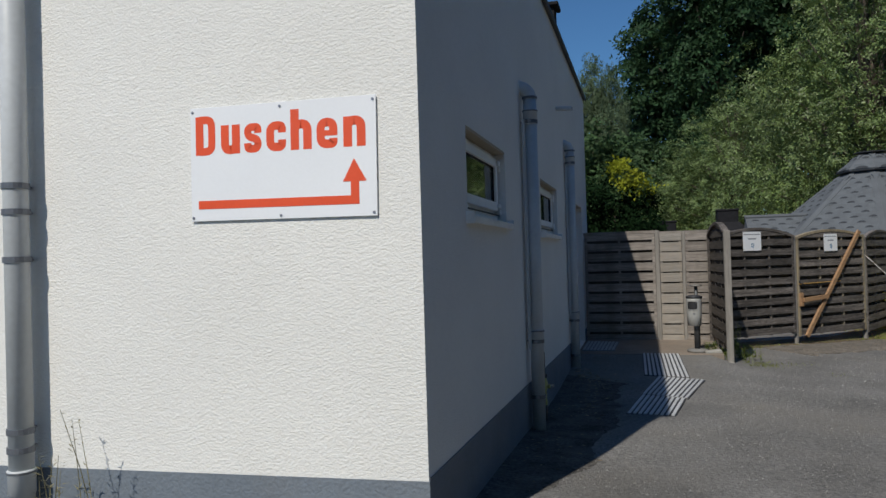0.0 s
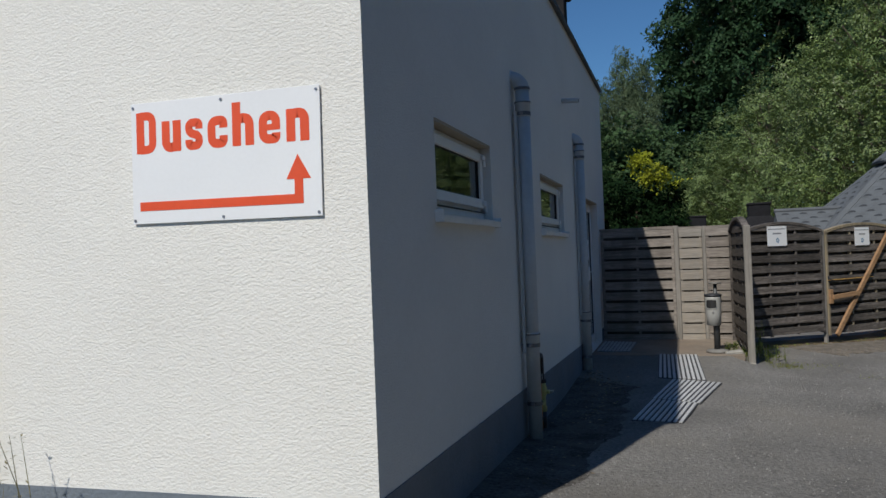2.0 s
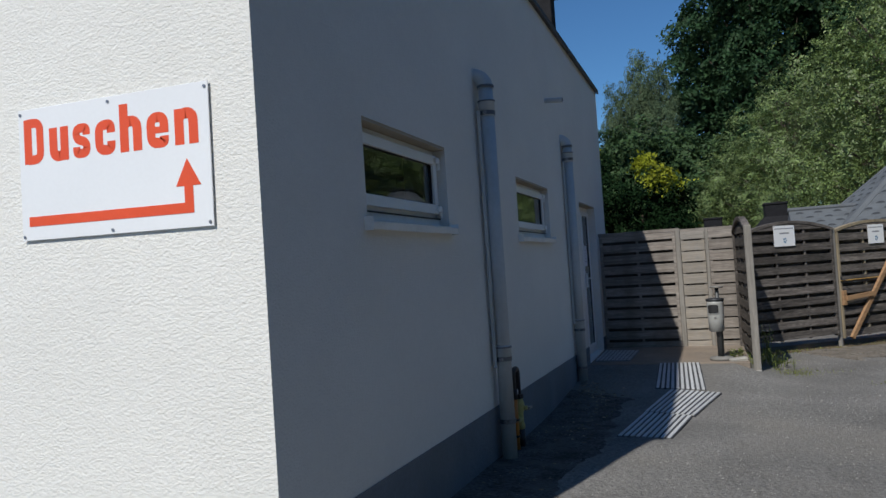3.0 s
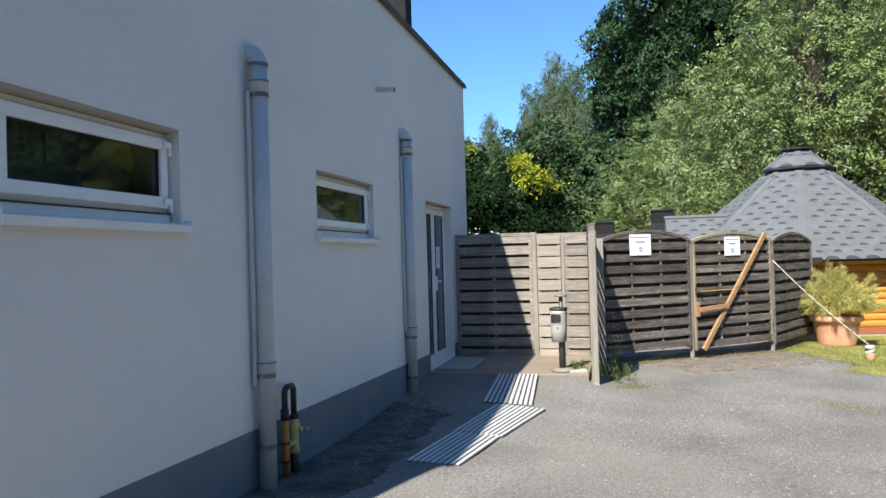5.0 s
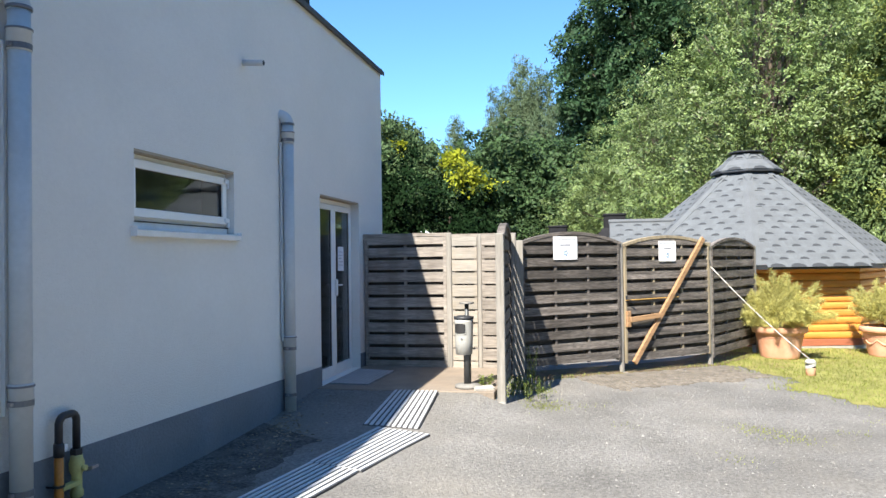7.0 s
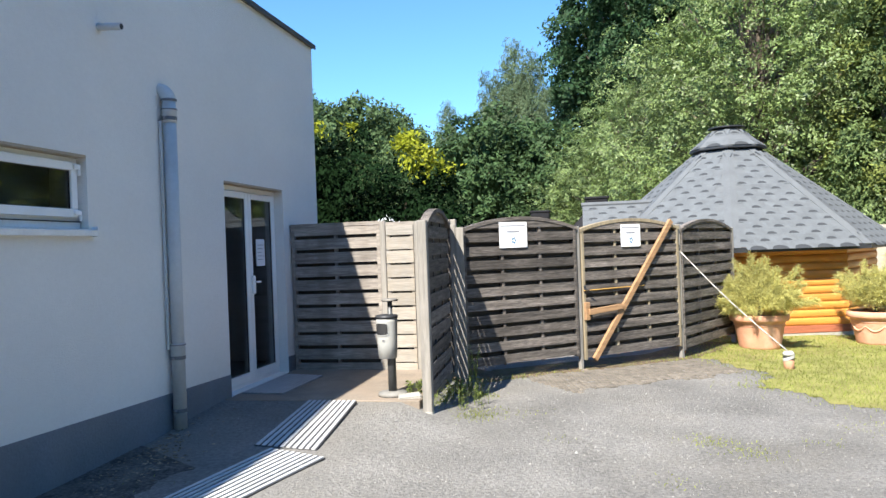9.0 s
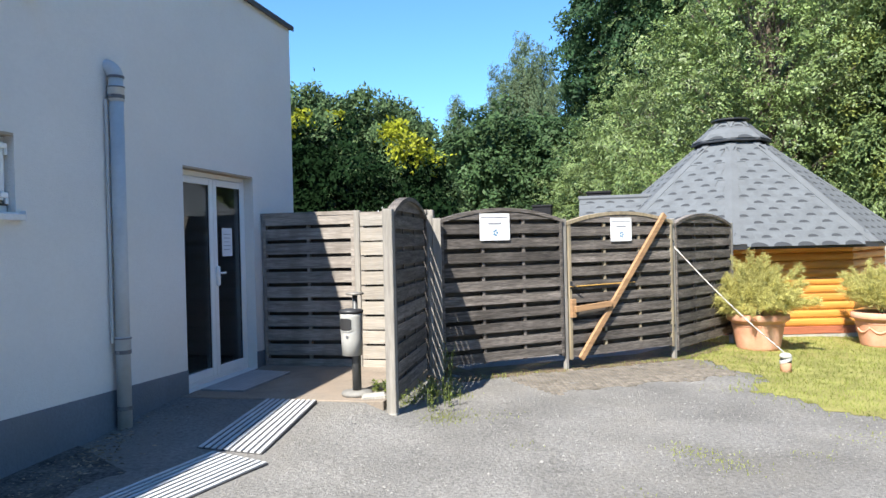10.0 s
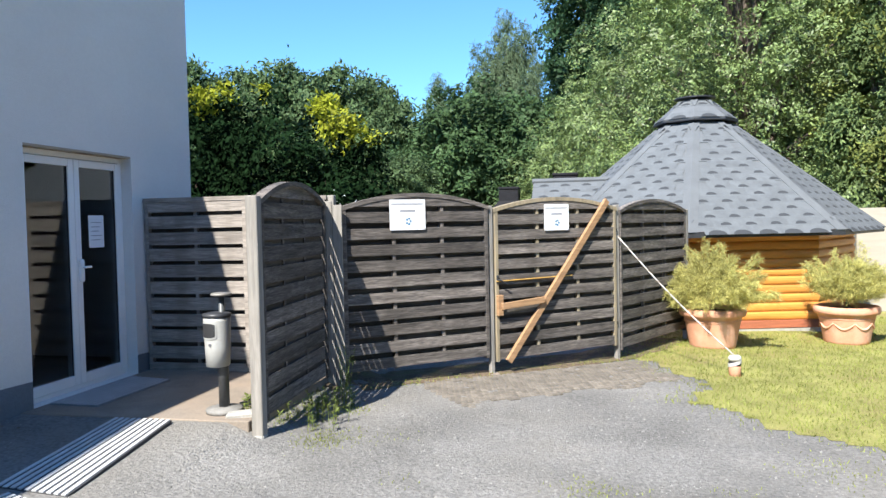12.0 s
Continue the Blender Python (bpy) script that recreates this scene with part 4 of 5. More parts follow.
# ---- rope and its weight ----
def guy_rope():
    wx, wy = 4.85, 14.36
    gz = ground_at(wx, wy)
    w = thing("rope_weight", pose(wx, wy, gz))
    tagged(w, "small terracotta stump with black and white band holding a strap", "weight")
    smooth(part("stump", lathe([(0.062, -0.02), (0.064, 0.1), (0.06, 0.12)], 16), TERRACOTTA, w))
    smooth(part("band", lathe([(0.066, 0.12), (0.068, 0.15), (0.06, 0.17)], 16), BLACKPIPE, w))
    bm = lathe([(0.0685, 0.125), (0.0695, 0.135), (0.0695, 0.155), (0.0685, 0.165)], 20, close=False)
    for v in bm.verts:
        v.co.z += v.co.x * 0.35
    smooth(part("stripe", bm, ROPE, w, "white slanted stripe"))
    smooth(part("top", lathe([(0.066, 0.17), (0.07, 0.2), (0.05, 0.225)], 16), ROPE, w))
    a, b = Vector((3.66, 14.98, 1.1)), Vector((wx, wy, gz + 0.22))
    pts = [a.lerp(b, i / 12) - Vector((0, 0, 0.05 * math.sin(math.pi * i / 12))) for i in range(13)]
    r = thing("guy_strap", Matrix.Translation(a))
    tagged(r, "pale strap stretched from the gate post to a stump", "strap")
    smooth(part("strand", tube([q - a for q in pts], 0.0075, 8), ROPE, r))
    side = (b - a).cross(Vector((0, 0, 1))).normalized()
    lift = side.cross(b - a).normalized()
    k = 160
    turn = []
    for i in range(k + 1):
        t = i / k
        c = a.lerp(b, t) - Vector((0, 0, 0.05 * math.sin(math.pi * t)))
        w = t * 2 * math.pi * 11
        turn.append(c - a + side * 0.007 * math.cos(w) + lift * 0.007 * math.sin(w))
    smooth(part("twisted_strand", tube(turn, 0.0035, 5), TWINE, r, "brownish twisted cord"))


guy_rope()


# ---- timber hut ----
HUT, HR, EAVE, RING_R, RING_Z = (5.25, 20.36), 2.98, 1.08, 0.66, 2.95


def build_hut():
    h = thing("grill_hut", pose(HUT[0], HUT[1], 0) @ Matrix.Diagonal((1.02, 1.02, 1.008, 1)))
    tagged(h, "eight-sided log hut with grey scalloped shingle roof", "hut")
    t0 = radians(-99.2)
    roof = part("roof", lathe([(HR, EAVE), (RING_R - 0.1, RING_Z + 0.07)], 8, turn=t0, close=False), ROOFBASE, h, "grey bitumen shingle roof")
    corner = [Vector((HR * math.cos(t0 + k * math.pi / 4), HR * math.sin(t0 + k * math.pi / 4), EAVE)) for k in range(8)]
    ringc = [Vector((RING_R * math.cos(t0 + k * math.pi / 4), RING_R * math.sin(t0 + k * math.pi / 4), RING_Z)) for k in range(8)]
    part("soffit", lathe([(HR - 0.01, EAVE - 0.02), (1.5, EAVE + 0.15)], 8, turn=t0, close=False), REDBOARD, h)
    part("fascia", lathe([(HR - 0.02, EAVE - 0.09), (HR + 0.01, EAVE - 0.09), (HR + 0.01, EAVE - 0.005), (HR - 0.02, EAVE - 0.005)], 8, turn=t0, close=False), DARKMETAL, h)
    # hood over the smoke hole
    hood = part("hood", lathe([(RING_R + 0.05, RING_Z + 0.07), (RING_R + 0.06, RING_Z + 0.1), (0.3, 3.4), (0.27, 3.42)], 8, turn=t0), ROOFBASE, h, "shingled hood over the smoke hole")
    part("hood_edge", lathe([(RING_R + 0.01, RING_Z + 0.04), (RING_R + 0.075, RING_Z + 0.045), (RING_R + 0.075, RING_Z + 0.07), (RING_R + 0.01, RING_Z + 0.075)], 8, turn=t0, close=False), DARKMETAL, hood)
    part("cap", lathe([(0.2, 3.4), (0.2, 3.45), (0.36, 3.45), (0.36, 3.475), (0.1, 3.49)], 16), DARKMETAL, hood, "dark metal cap")
    # shingles, one shared tab
    W, X = 0.37, 0.178
    def arc(half, high, base):
        return [(half * math.cos(math.pi * i / 8), base + high * math.sin(math.pi * i / 8)) for i in range(9)]

    def tab_mesh(dark):
        """A light tab with a raised edge and the dark curved patch that shows between the rounded ends of the row above."""
        bm = bmesh.new()
        lo = [bm.verts.new(p) for p in ((-W / 2, 0, 0.004), (W / 2, 0, 0.004), (W / 2, X, 0.004), (-W / 2, X, 0.004))]
        bm.faces.new(lo)
        edge = [bm.verts.new(p) for p in ((-W / 2, 0, 0.0), (W / 2, 0, 0.0))]
        bm.faces.new((edge[0], edge[1], lo[1], lo[0]))
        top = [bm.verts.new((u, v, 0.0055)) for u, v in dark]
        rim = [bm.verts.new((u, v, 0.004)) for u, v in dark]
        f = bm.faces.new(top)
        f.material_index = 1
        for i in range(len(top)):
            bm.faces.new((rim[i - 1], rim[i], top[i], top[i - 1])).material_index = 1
        bmesh.ops.recalc_face_normals(bm, faces=bm.faces)
        me = bpy.data.meshes.new("shingle")
        bm.to_mesh(me)
        bm.free()
        me.materials.append(SHINGLE)
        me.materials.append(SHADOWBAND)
        return me

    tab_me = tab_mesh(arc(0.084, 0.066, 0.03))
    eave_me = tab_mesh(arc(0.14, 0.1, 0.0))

    def lay(bl, br, tl, tr, owner, x=X, start=-0.075):
        """Rows of tabs on a roof face given by its four corners."""
        side = (br - bl).normalized()
        up = ((tl + tr) / 2 - (bl + br) / 2)
        L = up.length
        up.normalize()
        nrm = side.cross(up)
        rot = Matrix((side, up, nrm)).transposed().to_4x4()
        mid = (bl + br) / 2
        for r in range(int(L / x) + 1):
            v = r * x + start
            f = max(0.0, min(1.0, (v + 0.12) / L))
            half = ((br - bl).length * (1 - f) + (tr - tl).length * f) / 2
            n = int(2 * half / W) + 2
            for i in range(-n, n + 1):
                u = (i + (0.5 if r % 2 else 0.0)) * W
                if abs(u) > half - 0.09 or v + X > L + 0.06:
                    continue
                o = new("shingle", tab_me if r else eave_me)
                o.parent = owner
                o.matrix_basis = Matrix.Translation(mid + side * u + up * v) @ rot

    for k in range(8):
        k2 = (k + 1) % 8
        if k in (0, 1, 6, 7):
            lay(corner[k], corner[k2], ringc[k], ringc[k2], roof)
        # flat ridge strip along each hip
        a, b = corner[k], ringc[k]
        d = (b - a).normalized()
        out = Vector((a.x, a.y, 0)).normalized()
        s = Vector((-out.y, out.x, 0))
        n = s.cross(d)
        bm = bmesh.new()
        w = 0.12
        c = [a - d * 0.03 - s * w - out * 0.062, a - d * 0.03, a - d * 0.03 + s * w - out * 0.062, b + s * w * 0.8 - out * 0.05, b, b - s * w * 0.8 - out * 0.05]
        nn = n if n.z > 0 else -n
        vt = [bm.verts.new(p + nn * 0.016) for p in c]
        vb = [bm.verts.new(p - nn * 0.004) for p in c]
        bm.faces.new((vt[0], vt[1], vt[4], vt[5]))
        bm.faces.new((vt[1], vt[2], vt[3], vt[4]))
        for i in range(6):
            bm.faces.new((vt[i], vb[i], vb[(i + 1) % 6], vt[(i + 1) % 6]))
        bmesh.ops.recalc_face_normals(bm, faces=bm.faces)
        part("hip_strip", bm, ROOFBASE, roof)
    hb = [Vector(((RING_R + 0.06) * math.cos(t0 + k * math.pi / 4), (RING_R + 0.06) * math.sin(t0 + k * math.pi / 4), RING_Z + 0.1)) for k in range(8)]
    ht = [Vector((0.3 * math.cos(t0 + k * math.pi / 4), 0.3 * math.sin(t0 + k * math.pi / 4), 3.4)) for k in range(8)]
    for k in (0, 1, 6, 7):
        lay(hb[k], hb[(k + 1) % 8], ht[k], ht[(k + 1) % 8], hood, start=-0.01)
    # log walls
    WR = 2.5
    zb = -0.42
    wc = [Vector((WR * math.cos(t0 + k * math.pi / 4), WR * math.sin(t0 + k * math.pi / 4), 0)) for k in range(8)]
    rows = 11
    pitch = (EAVE + 0.1 - zb - 0.12) / rows
    Lg = (wc[1] - wc[0]).length
    bm = bmesh.new()
    k = 7
    ra = []
    for x in (-0.02, Lg + 0.02):
        ra.append([bm.verts.new((x, 0.035 * math.cos(math.pi * (i / (k - 1) - 0.5)) + 0.02, pitch * 0.5 * math.sin(math.pi * (i / (k - 1) - 0.5)))) for i in range(k)] + [bm.verts.new((x, -0.03, pitch * 0.5)), bm.verts.new((x, -0.03, -pitch * 0.5))])
    m = k + 2
    for i in range(m):
        bm.faces.new((ra[0][i], ra[0][(i + 1) % m], ra[1][(i + 1) % m], ra[1][i]))
    bm.faces.new(ra[0])
    bm.faces.new(ra[1][::-1])
    bmesh.ops.recalc_face_normals(bm, faces=bm.faces)
    log = bpy.data.meshes.new("log")
    bm.to_mesh(log)
    bm.free()
    log.materials.append(LOG)
    for kk in range(8):
        p, q = wc[kk], wc[(kk + 1) % 8]
        d = (q - p).normalized()
        out = Vector((d.y, -d.x, 0))
        wall = part("wall", box(0, -0.06, zb, Lg, -0.025, EAVE + 0.1), REDBOARD, h)
        wall.matrix_basis = Matrix((d, out, Vector((0, 0, 1)))).transposed().to_4x4()
        wall.location = p
        part("base_board", box(-0.03, -0.03, zb, Lg + 0.03, 0.06, zb + 0.12, 0.005), REDBOARD, wall, "red-brown base board")
        part("stone_plinth", box(-0.02, -0.05, zb - 0.25, Lg + 0.02, 0.05, zb - 0.002, 0.004), LIMESTONE, wall, "pale stone strip under the base board")
        if kk in (0, 1, 6, 7):
            for r in range(rows):
                o = new("log", log)
                o.parent = wall
                o.location = (0, 0, zb + 0.12 + pitch * (r + 0.5))
    # low gabled wing
    rx0, rx1, ry, rz = -2.88, -1.0, -0.65, 2.0
    ez, hw = 1.1, 1.25
    V = Vector
    front = [V((rx0, ry - hw, ez)), V((rx1, ry - hw, ez)), V((rx0, ry, rz)), V((rx1, ry, rz))]
    bm = bmesh.new()
    pr = [(rx0, ry - hw, ez), (rx1, ry - hw, ez), (rx1, ry, rz), (rx0, ry, rz), (rx1, ry + hw, ez), (rx0, ry + hw, ez)]
    vs = [bm.verts.new(p) for p in pr]
    bm.faces.new((vs[0], vs[1], vs[2], vs[3]))
    bm.faces.new((vs[3], vs[2], vs[4], vs[5]))
    bm.faces.new((vs[0], vs[3], vs[5]))
    bm.faces.new((vs[1], vs[0], vs[5], vs[4]))
    wing = part("wing_roof", bm, ROOFBASE, h, "low shingled wing roof")
    lay(*front, wing)
    part("wing_ridge", tube([(rx0 - 0.02, ry, rz + 0.01), (rx1, ry, rz + 0.01)], 0.05, 8), ROOFBASE, wing)
    part("wing_wall", box(rx0 + 0.2, ry - 1.0, zb, rx1 - 0.6, ry + 1.0, ez + 0.02), LOG, h)


build_hut()


# ---- black flues far behind the fence ----
def flue(x, y, top, w, label):
    f = thing("flue", pose(x, y, 0))
    tagged(f, label, "flue", group="flues")
    gz = ground_z(x, y)
    part("shaft", box(-w / 2, -w / 2, gz, w / 2, w / 2, top - 0.08, 0.02), SOOT, f)
    part("skirt", lathe([(w * 1.75, top - 1.0), (w * 1.5, top - 0.86), (w * 0.74, top - 0.44)], 4, turn=math.pi / 4, close=False), SOOT, f, "flared black hood")
    part("cap", box(-w * 0.54, -w * 0.54, top - 0.08, w * 0.54, w * 0.54, top, 0.02), SOOT, f)


flue(2.64, 27.0, 2.62, 0.66, "square black metal flue rising behind the fence")
flue(0.78, 29.5, 2.4, 0.62, "low square black metal flue behind the fence")


# ---- closed-in garden behind the fence ----
def parasol():
    p = thing("parasol", pose(-2.7, 22.8, ground_z(-2.7, 22.8)))
    tagged(p, "white parasol standing behind the fence", "parasol")
    zt = 2.1 - ground_z(-2.7, 22.8)
    part("canopy", lathe([(0.95, zt - 0.32), (0.93, zt - 0.26), (0.5, zt - 0.12), (0.06, zt)], 8), SIGNWHITE, p, "white fabric canopy")
    smooth(part("pole", tube([(0, 0, 0), (0, 0, zt - 0.05)], 0.022, 10), WHITE, p))
    smooth(part("finial", lathe([(0.03, zt - 0.02), (0.035, zt + 0.02), (0.015, zt + 0.06)], 10), WHITE, p))
    smooth(part("base", lathe([(0.25, 0), (0.25, 0.06), (0.06, 0.09)], 20), CONCRETE, p))


parasol()


# ---- planters ----
def planter(x, y, seed, label, rim_r=0.45, garland=False, bush=1.0):
    gz = ground_at(x, y)
    p = thing("planter", pose(x, y, gz))
    tagged(p, label, "planter", group="planters on the lawn")
    R = rim_r
    smooth(part("pot", lathe([(R * 0.68, -0.02), (R * 0.72, 0.04), (R * 0.86, 0.36), (R * 0.9, 0.41), (R * 1.0, 0.42), (R * 1.03, 0.45), (R * 1.03, 0.5), (R * 0.98, 0.52), (R * 0.88, 0.52), (R * 0.86, 0.42)], 32), TERRACOTTA, p, "terracotta pot with a thick rim"))
    smooth(part("band", lathe([(R * 0.85, 0.34), (R * 0.875, 0.35), (R * 0.88, 0.37), (R * 0.86, 0.38)], 32, close=False), TERRACOTTA, p))
    if garland:
        for k in range(8):
            a0, a1 = k * math.pi / 4, (k + 1) * math.pi / 4
            pts = []
            for i in range(9):
                t, sag = a0 + (a1 - a0) * i / 8, math.sin(math.pi * i / 8)
                z = 0.3 - 0.08 * sag
                r = R * (0.72 + 0.14 * (z - 0.04) / 0.32) + 0.002
                pts.append((r * math.cos(t), r * math.sin(t), z))
            smooth(part("garland", tube(pts, [0.008 + 0.009 * math.sin(math.pi * i / 8) for i in range(9)], 8), TERRACOTTA, p, "moulded garland relief"))
    part("soil", lathe([(R * 0.86, 0.4), (R * 0.86, 0.46)], 24), SOIL, p)
    rng = np.random.default_rng(seed)
    quads = []
    for i in range(260):
        th = rng.uniform(0, 2 * np.pi)
        el = rng.uniform(0.0, 1.36 if not garland else 1.05)
        reach = bush * (0.66 + 0.12 * math.cos(el) + 0.1 * math.sin(2 * th + seed) + 0.08 * math.sin(5 * th + seed)) * rng.uniform(0.55, 1.05)
        ax = np.array([math.sin(el) * math.cos(th), math.sin(el) * math.sin(th), math.cos(el) * 1.02 + 0.08])
        root = np.array([0.16 * math.cos(th) * math.sin(el), 0.16 * math.sin(th) * math.sin(el), 0.52])
        k = 270
        u = rng.uniform(0.3, 1.0, k) ** 0.7
        c = root + ax * (u * reach)[:, None]
        c[:, 2] -= 0.1 * u ** 3 * reach * math.sin(el) * 1.4
        c += rng.normal(0, 1, (k, 3)) * (0.06 * (1.2 - u))[:, None]
        d = ax * 0.9 + rng.normal(0, 0.5, (k, 3)) + np.array([0, 0, 0.12])
        d /= np.linalg.norm(d, axis=1)[:, None]
        w = np.cross(d, rng.normal(0, 1, (k, 3)))
        w /= np.linalg.norm(w, axis=1)[:, None]
        ln = rng.uniform(0.04, 0.11, k)[:, None]
        wd = rng.uniform(0.0013, 0.003, k)[:, None]
        tip = c + d * ln - np.array([0, 0, 1]) * ln * 0.3
        quads.append(np.stack([c - w * wd, c + d * ln * 0.5 - w * wd * 1.3, tip, c + d * ln * 0.5 + w * wd * 1.3], 1))
    q = np.concatenate(quads)
    o = new("foliage", card_mesh("foliage", q, LEAF_POT))
    o.parent = p
    o["label"] = "feathery golden-green evergreen shrub"
    part("stem", tube([(0, 0, 0.44), (0.02, 0.01, 0.7), (0.05, 0, 1.0)], [0.03, 0.025, 0.01], 8), BARK, p)


planter(4.93, 16.38, 3, "terracotta planter with a bushy golden-green shrub, strap in front", rim_r=0.415, bush=0.9)
planter(6.85, 17.25, 8, "garlanded terracotta planter with a bushy golden-green shrub", rim_r=0.41, garland=True, bush=0.84)


# ---- pale cladding behind the hut ----
tagged(link("far_wall", box(8.35, 21.5, -0.6, 16.0, 21.7, 1.42), TIN), "pale timber-clad wall behind the hut", "wall", kind="structure")


# ---- trees ----
def leaves_on_lobes(lobes, n, size, rng, droop=0.0, aspect=0.55, rough=0.22, clump=0.5):
    """Leaf sprays that cover the upper sides of bough-sized clumps, which sit on uneven lobes (x, y, z, rx, ry, rz)."""
    lob = np.array(lobes, float)
    area = lob[:, 3] * lob[:, 5]
    nc = max(len(lob) * 3, int(12.6 * area.sum() / (clump * clump * 2.2)))
    which = rng.choice(len(lob), nc, p=area / area.sum())
    c, r = lob[which, :3], lob[which, 3:]
    v = rng.normal(0, 1, (nc, 3))
    v /= np.linalg.norm(v, axis=1)[:, None]
    ph = which * 1.7
    bumps = np.sin(5 * v[:, 0] + ph) * np.sin(6 * v[:, 1] + 2 * ph) + np.sin(9 * v[:, 2] + 3 * ph) * np.sin(11 * v[:, 0] + ph) * 0.7
    rad = (1 + rough * bumps * 0.5) * (1.0 - np.abs(rng.normal(0, 0.16, nc)))
    boughs = c + v * r * rad[:, None]
    br = clump * rng.uniform(0.55, 1.3, nc)
    per = 22
    m = n // per
    on = rng.choice(nc, m, p=br ** 2 / (br ** 2).sum())
    w = rng.normal(0, 1, (m, 3)) + v[on] * 0.7
    w[:, 2] = np.where(rng.uniform(0, 1, m) < 0.85, np.abs(w[:, 2]), w[:, 2])
    w /= np.linalg.norm(w, axis=1)[:, None]
    flat = np.stack([br[on], br[on], br[on] * (0.62 + 0.5 * min(droop, 2.0))], 1)
    mid = boughs[on] + w * flat * rng.uniform(0.7, 1.08, m)[:, None]
    mid[:, 2] -= droop * 0.3 * (w[:, 0] ** 2 + w[:, 1] ** 2) * br[on]
    nrm = w + rng.normal(0, 0.42, (m, 3)) + np.array([0, 0, 0.4])
    nrm /= np.linalg.norm(nrm, axis=1)[:, None]
    # each twig carries a flat spray of leaves that face much the same way
    own = np.repeat(np.arange(m), per)
    k = len(own)
    off = rng.normal(0, 1, (k, 3)) * size * 2.2
    tn = nrm[own]
    off -= tn * (off * tn).sum(1)[:, None] * 0.7
    off[:, 2] -= droop * 0.35 * np.linalg.norm(off, axis=1)
    p = mid[own] + off
    ln = tn + rng.normal(0, 0.34, (k, 3))
    ln /= np.linalg.norm(ln, axis=1)[:, None]
    a = np.cross(ln, rng.normal(0, 1, (k, 3)) + np.array([0, 0, -1.0]) * droop)
    a /= np.linalg.norm(a, axis=1)[:, None]
    b = np.cross(ln, a)
    s = (size * rng.uniform(0.6, 1.35, k))[:, None]
    return np.stack([p - b * s, p + a * s * aspect, p + b * s, p - a * s * aspect], 1)


def make_tree(name, label, height, lobes, n, size, material, seed, trunk_r=0.25, droop=0.0, aspect=0.55, rough=0.22, clump=0.5):
    rng = np.random.default_rng(seed)
    t = thing(name)
    tagged(t, label, "tree", group="trees behind the yard")
    top = max(l[2] for l in lobes)
    bm = tube([(0, 0, -0.6), (0.05, 0, top * 0.3), (-0.1, 0.1, top * 0.65), (0.05, 0.05, top)], [trunk_r, trunk_r * 0.8, trunk_r * 0.5, trunk_r * 0.1], 10)
    for l in lobes:
        z = max(0.4, l[2] * 0.55)
        tube([(0, 0, z), (l[0] * 0.5, l[1] * 0.5, z + (l[2] - z) * 0.6), (l[0], l[1], l[2])], [trunk_r * 0.4, trunk_r * 0.25, 0.02], 6, bm)
    part("trunk", bm, BARK, t, "brown trunk with spreading limbs")
    o = new("crown", card_mesh("crown", leaves_on_lobes(lobes, n, size, rng, droop, aspect, rough, clump), material))
    o.parent = t
    return t


def lobed(seed, n, rx, rz, zc, r0=0.42):
    """Lobes of an uneven crown about rx wide and 2 rz high round the height zc."""
    rng = random.Random(seed)
    out = [(0, 0, zc, rx * 0.7, rx * 0.7, rz * 0.8)]
    for i in range(n):
        a = 2.4 * i + rng.uniform(-0.4, 0.4)
        u = -0.85 + 1.75 * i / max(1, n - 1)
        w = math.sqrt(max(0.05, 1 - u * u * 0.85))
        k = r0 * rng.uniform(0.75, 1.2)
        out.append((rx * 0.72 * w * math.cos(a), rx * 0.72 * w * math.sin(a), zc + rz * 0.8 * u, rx * k, rx * k, rz * k * 0.85))
    return out


def conical(seed, levels, k):
    """Lobes of a crown that narrows upward: (height, radius) pairs, k lobes round each."""
    rng = random.Random(seed)
    out = []
    for j, (z, r) in enumerate(levels):
        out.append((0, 0, z, r * 0.6, r * 0.6, 1.3))
        for i in range(k):
            a = 2 * math.pi * (i + 0.5 * (j % 2) + rng.uniform(-0.2, 0.2)) / k
            q = rng.uniform(0.26, 0.4) * r + 0.25
            out.append((r * 0.72 * math.cos(a), r * 0.72 * math.sin(a), z + rng.uniform(-0.5, 0.5), q, q, q * rng.uniform(0.8, 1.1)))
    return out


def plant(tree, spots):
    """The first spot takes the tree itself, the rest take copies: x, y, turn, size, height factor."""
    for i, (x, y, turn, s, sz) in enumerate(spots):
        m = Matrix.Translation((x, y, ground_z(x, y))) @ Matrix.Rotation(radians(turn), 4, "Z") @ Matrix.Diagonal((s, s, s * sz, 1))
        if i == 0:
            tree.matrix_basis = m
        else:
            c = copy_thing(tree, Matrix.Identity(4))
            c.matrix_basis = m


willow = make_tree("willow_tree", "large silvery light-green broadleaf tree in full sun", 13, conical(4, [(1.8, 5.4), (3.6, 5.3), (5.4, 4.9), (7.2, 4.3), (9.0, 3.3), (10.8, 2.2), (12.2, 1.1)], 9), 210000, 0.055, LEAF_LIGHT, 4, 0.3, 0.8, 0.4, 0.45, clump=0.6)
plant(willow, [(8.0, 30.5, 0, 1.0, 1.0), (4.9, 43, 70, 0.97, 0.78), (14.2, 33.5, 130, 1.05, 1.1)])
oak = make_tree("oak_tree", "tall dark-green broadleaf tree of the wood behind, four added out of view", 17, lobed(9, 34, 5.5, 8.0, 9.5, 0.28), 105000, 0.135, LEAF_DARK, 9, 0.45, 0.5, 0.5, 0.4, clump=0.75)
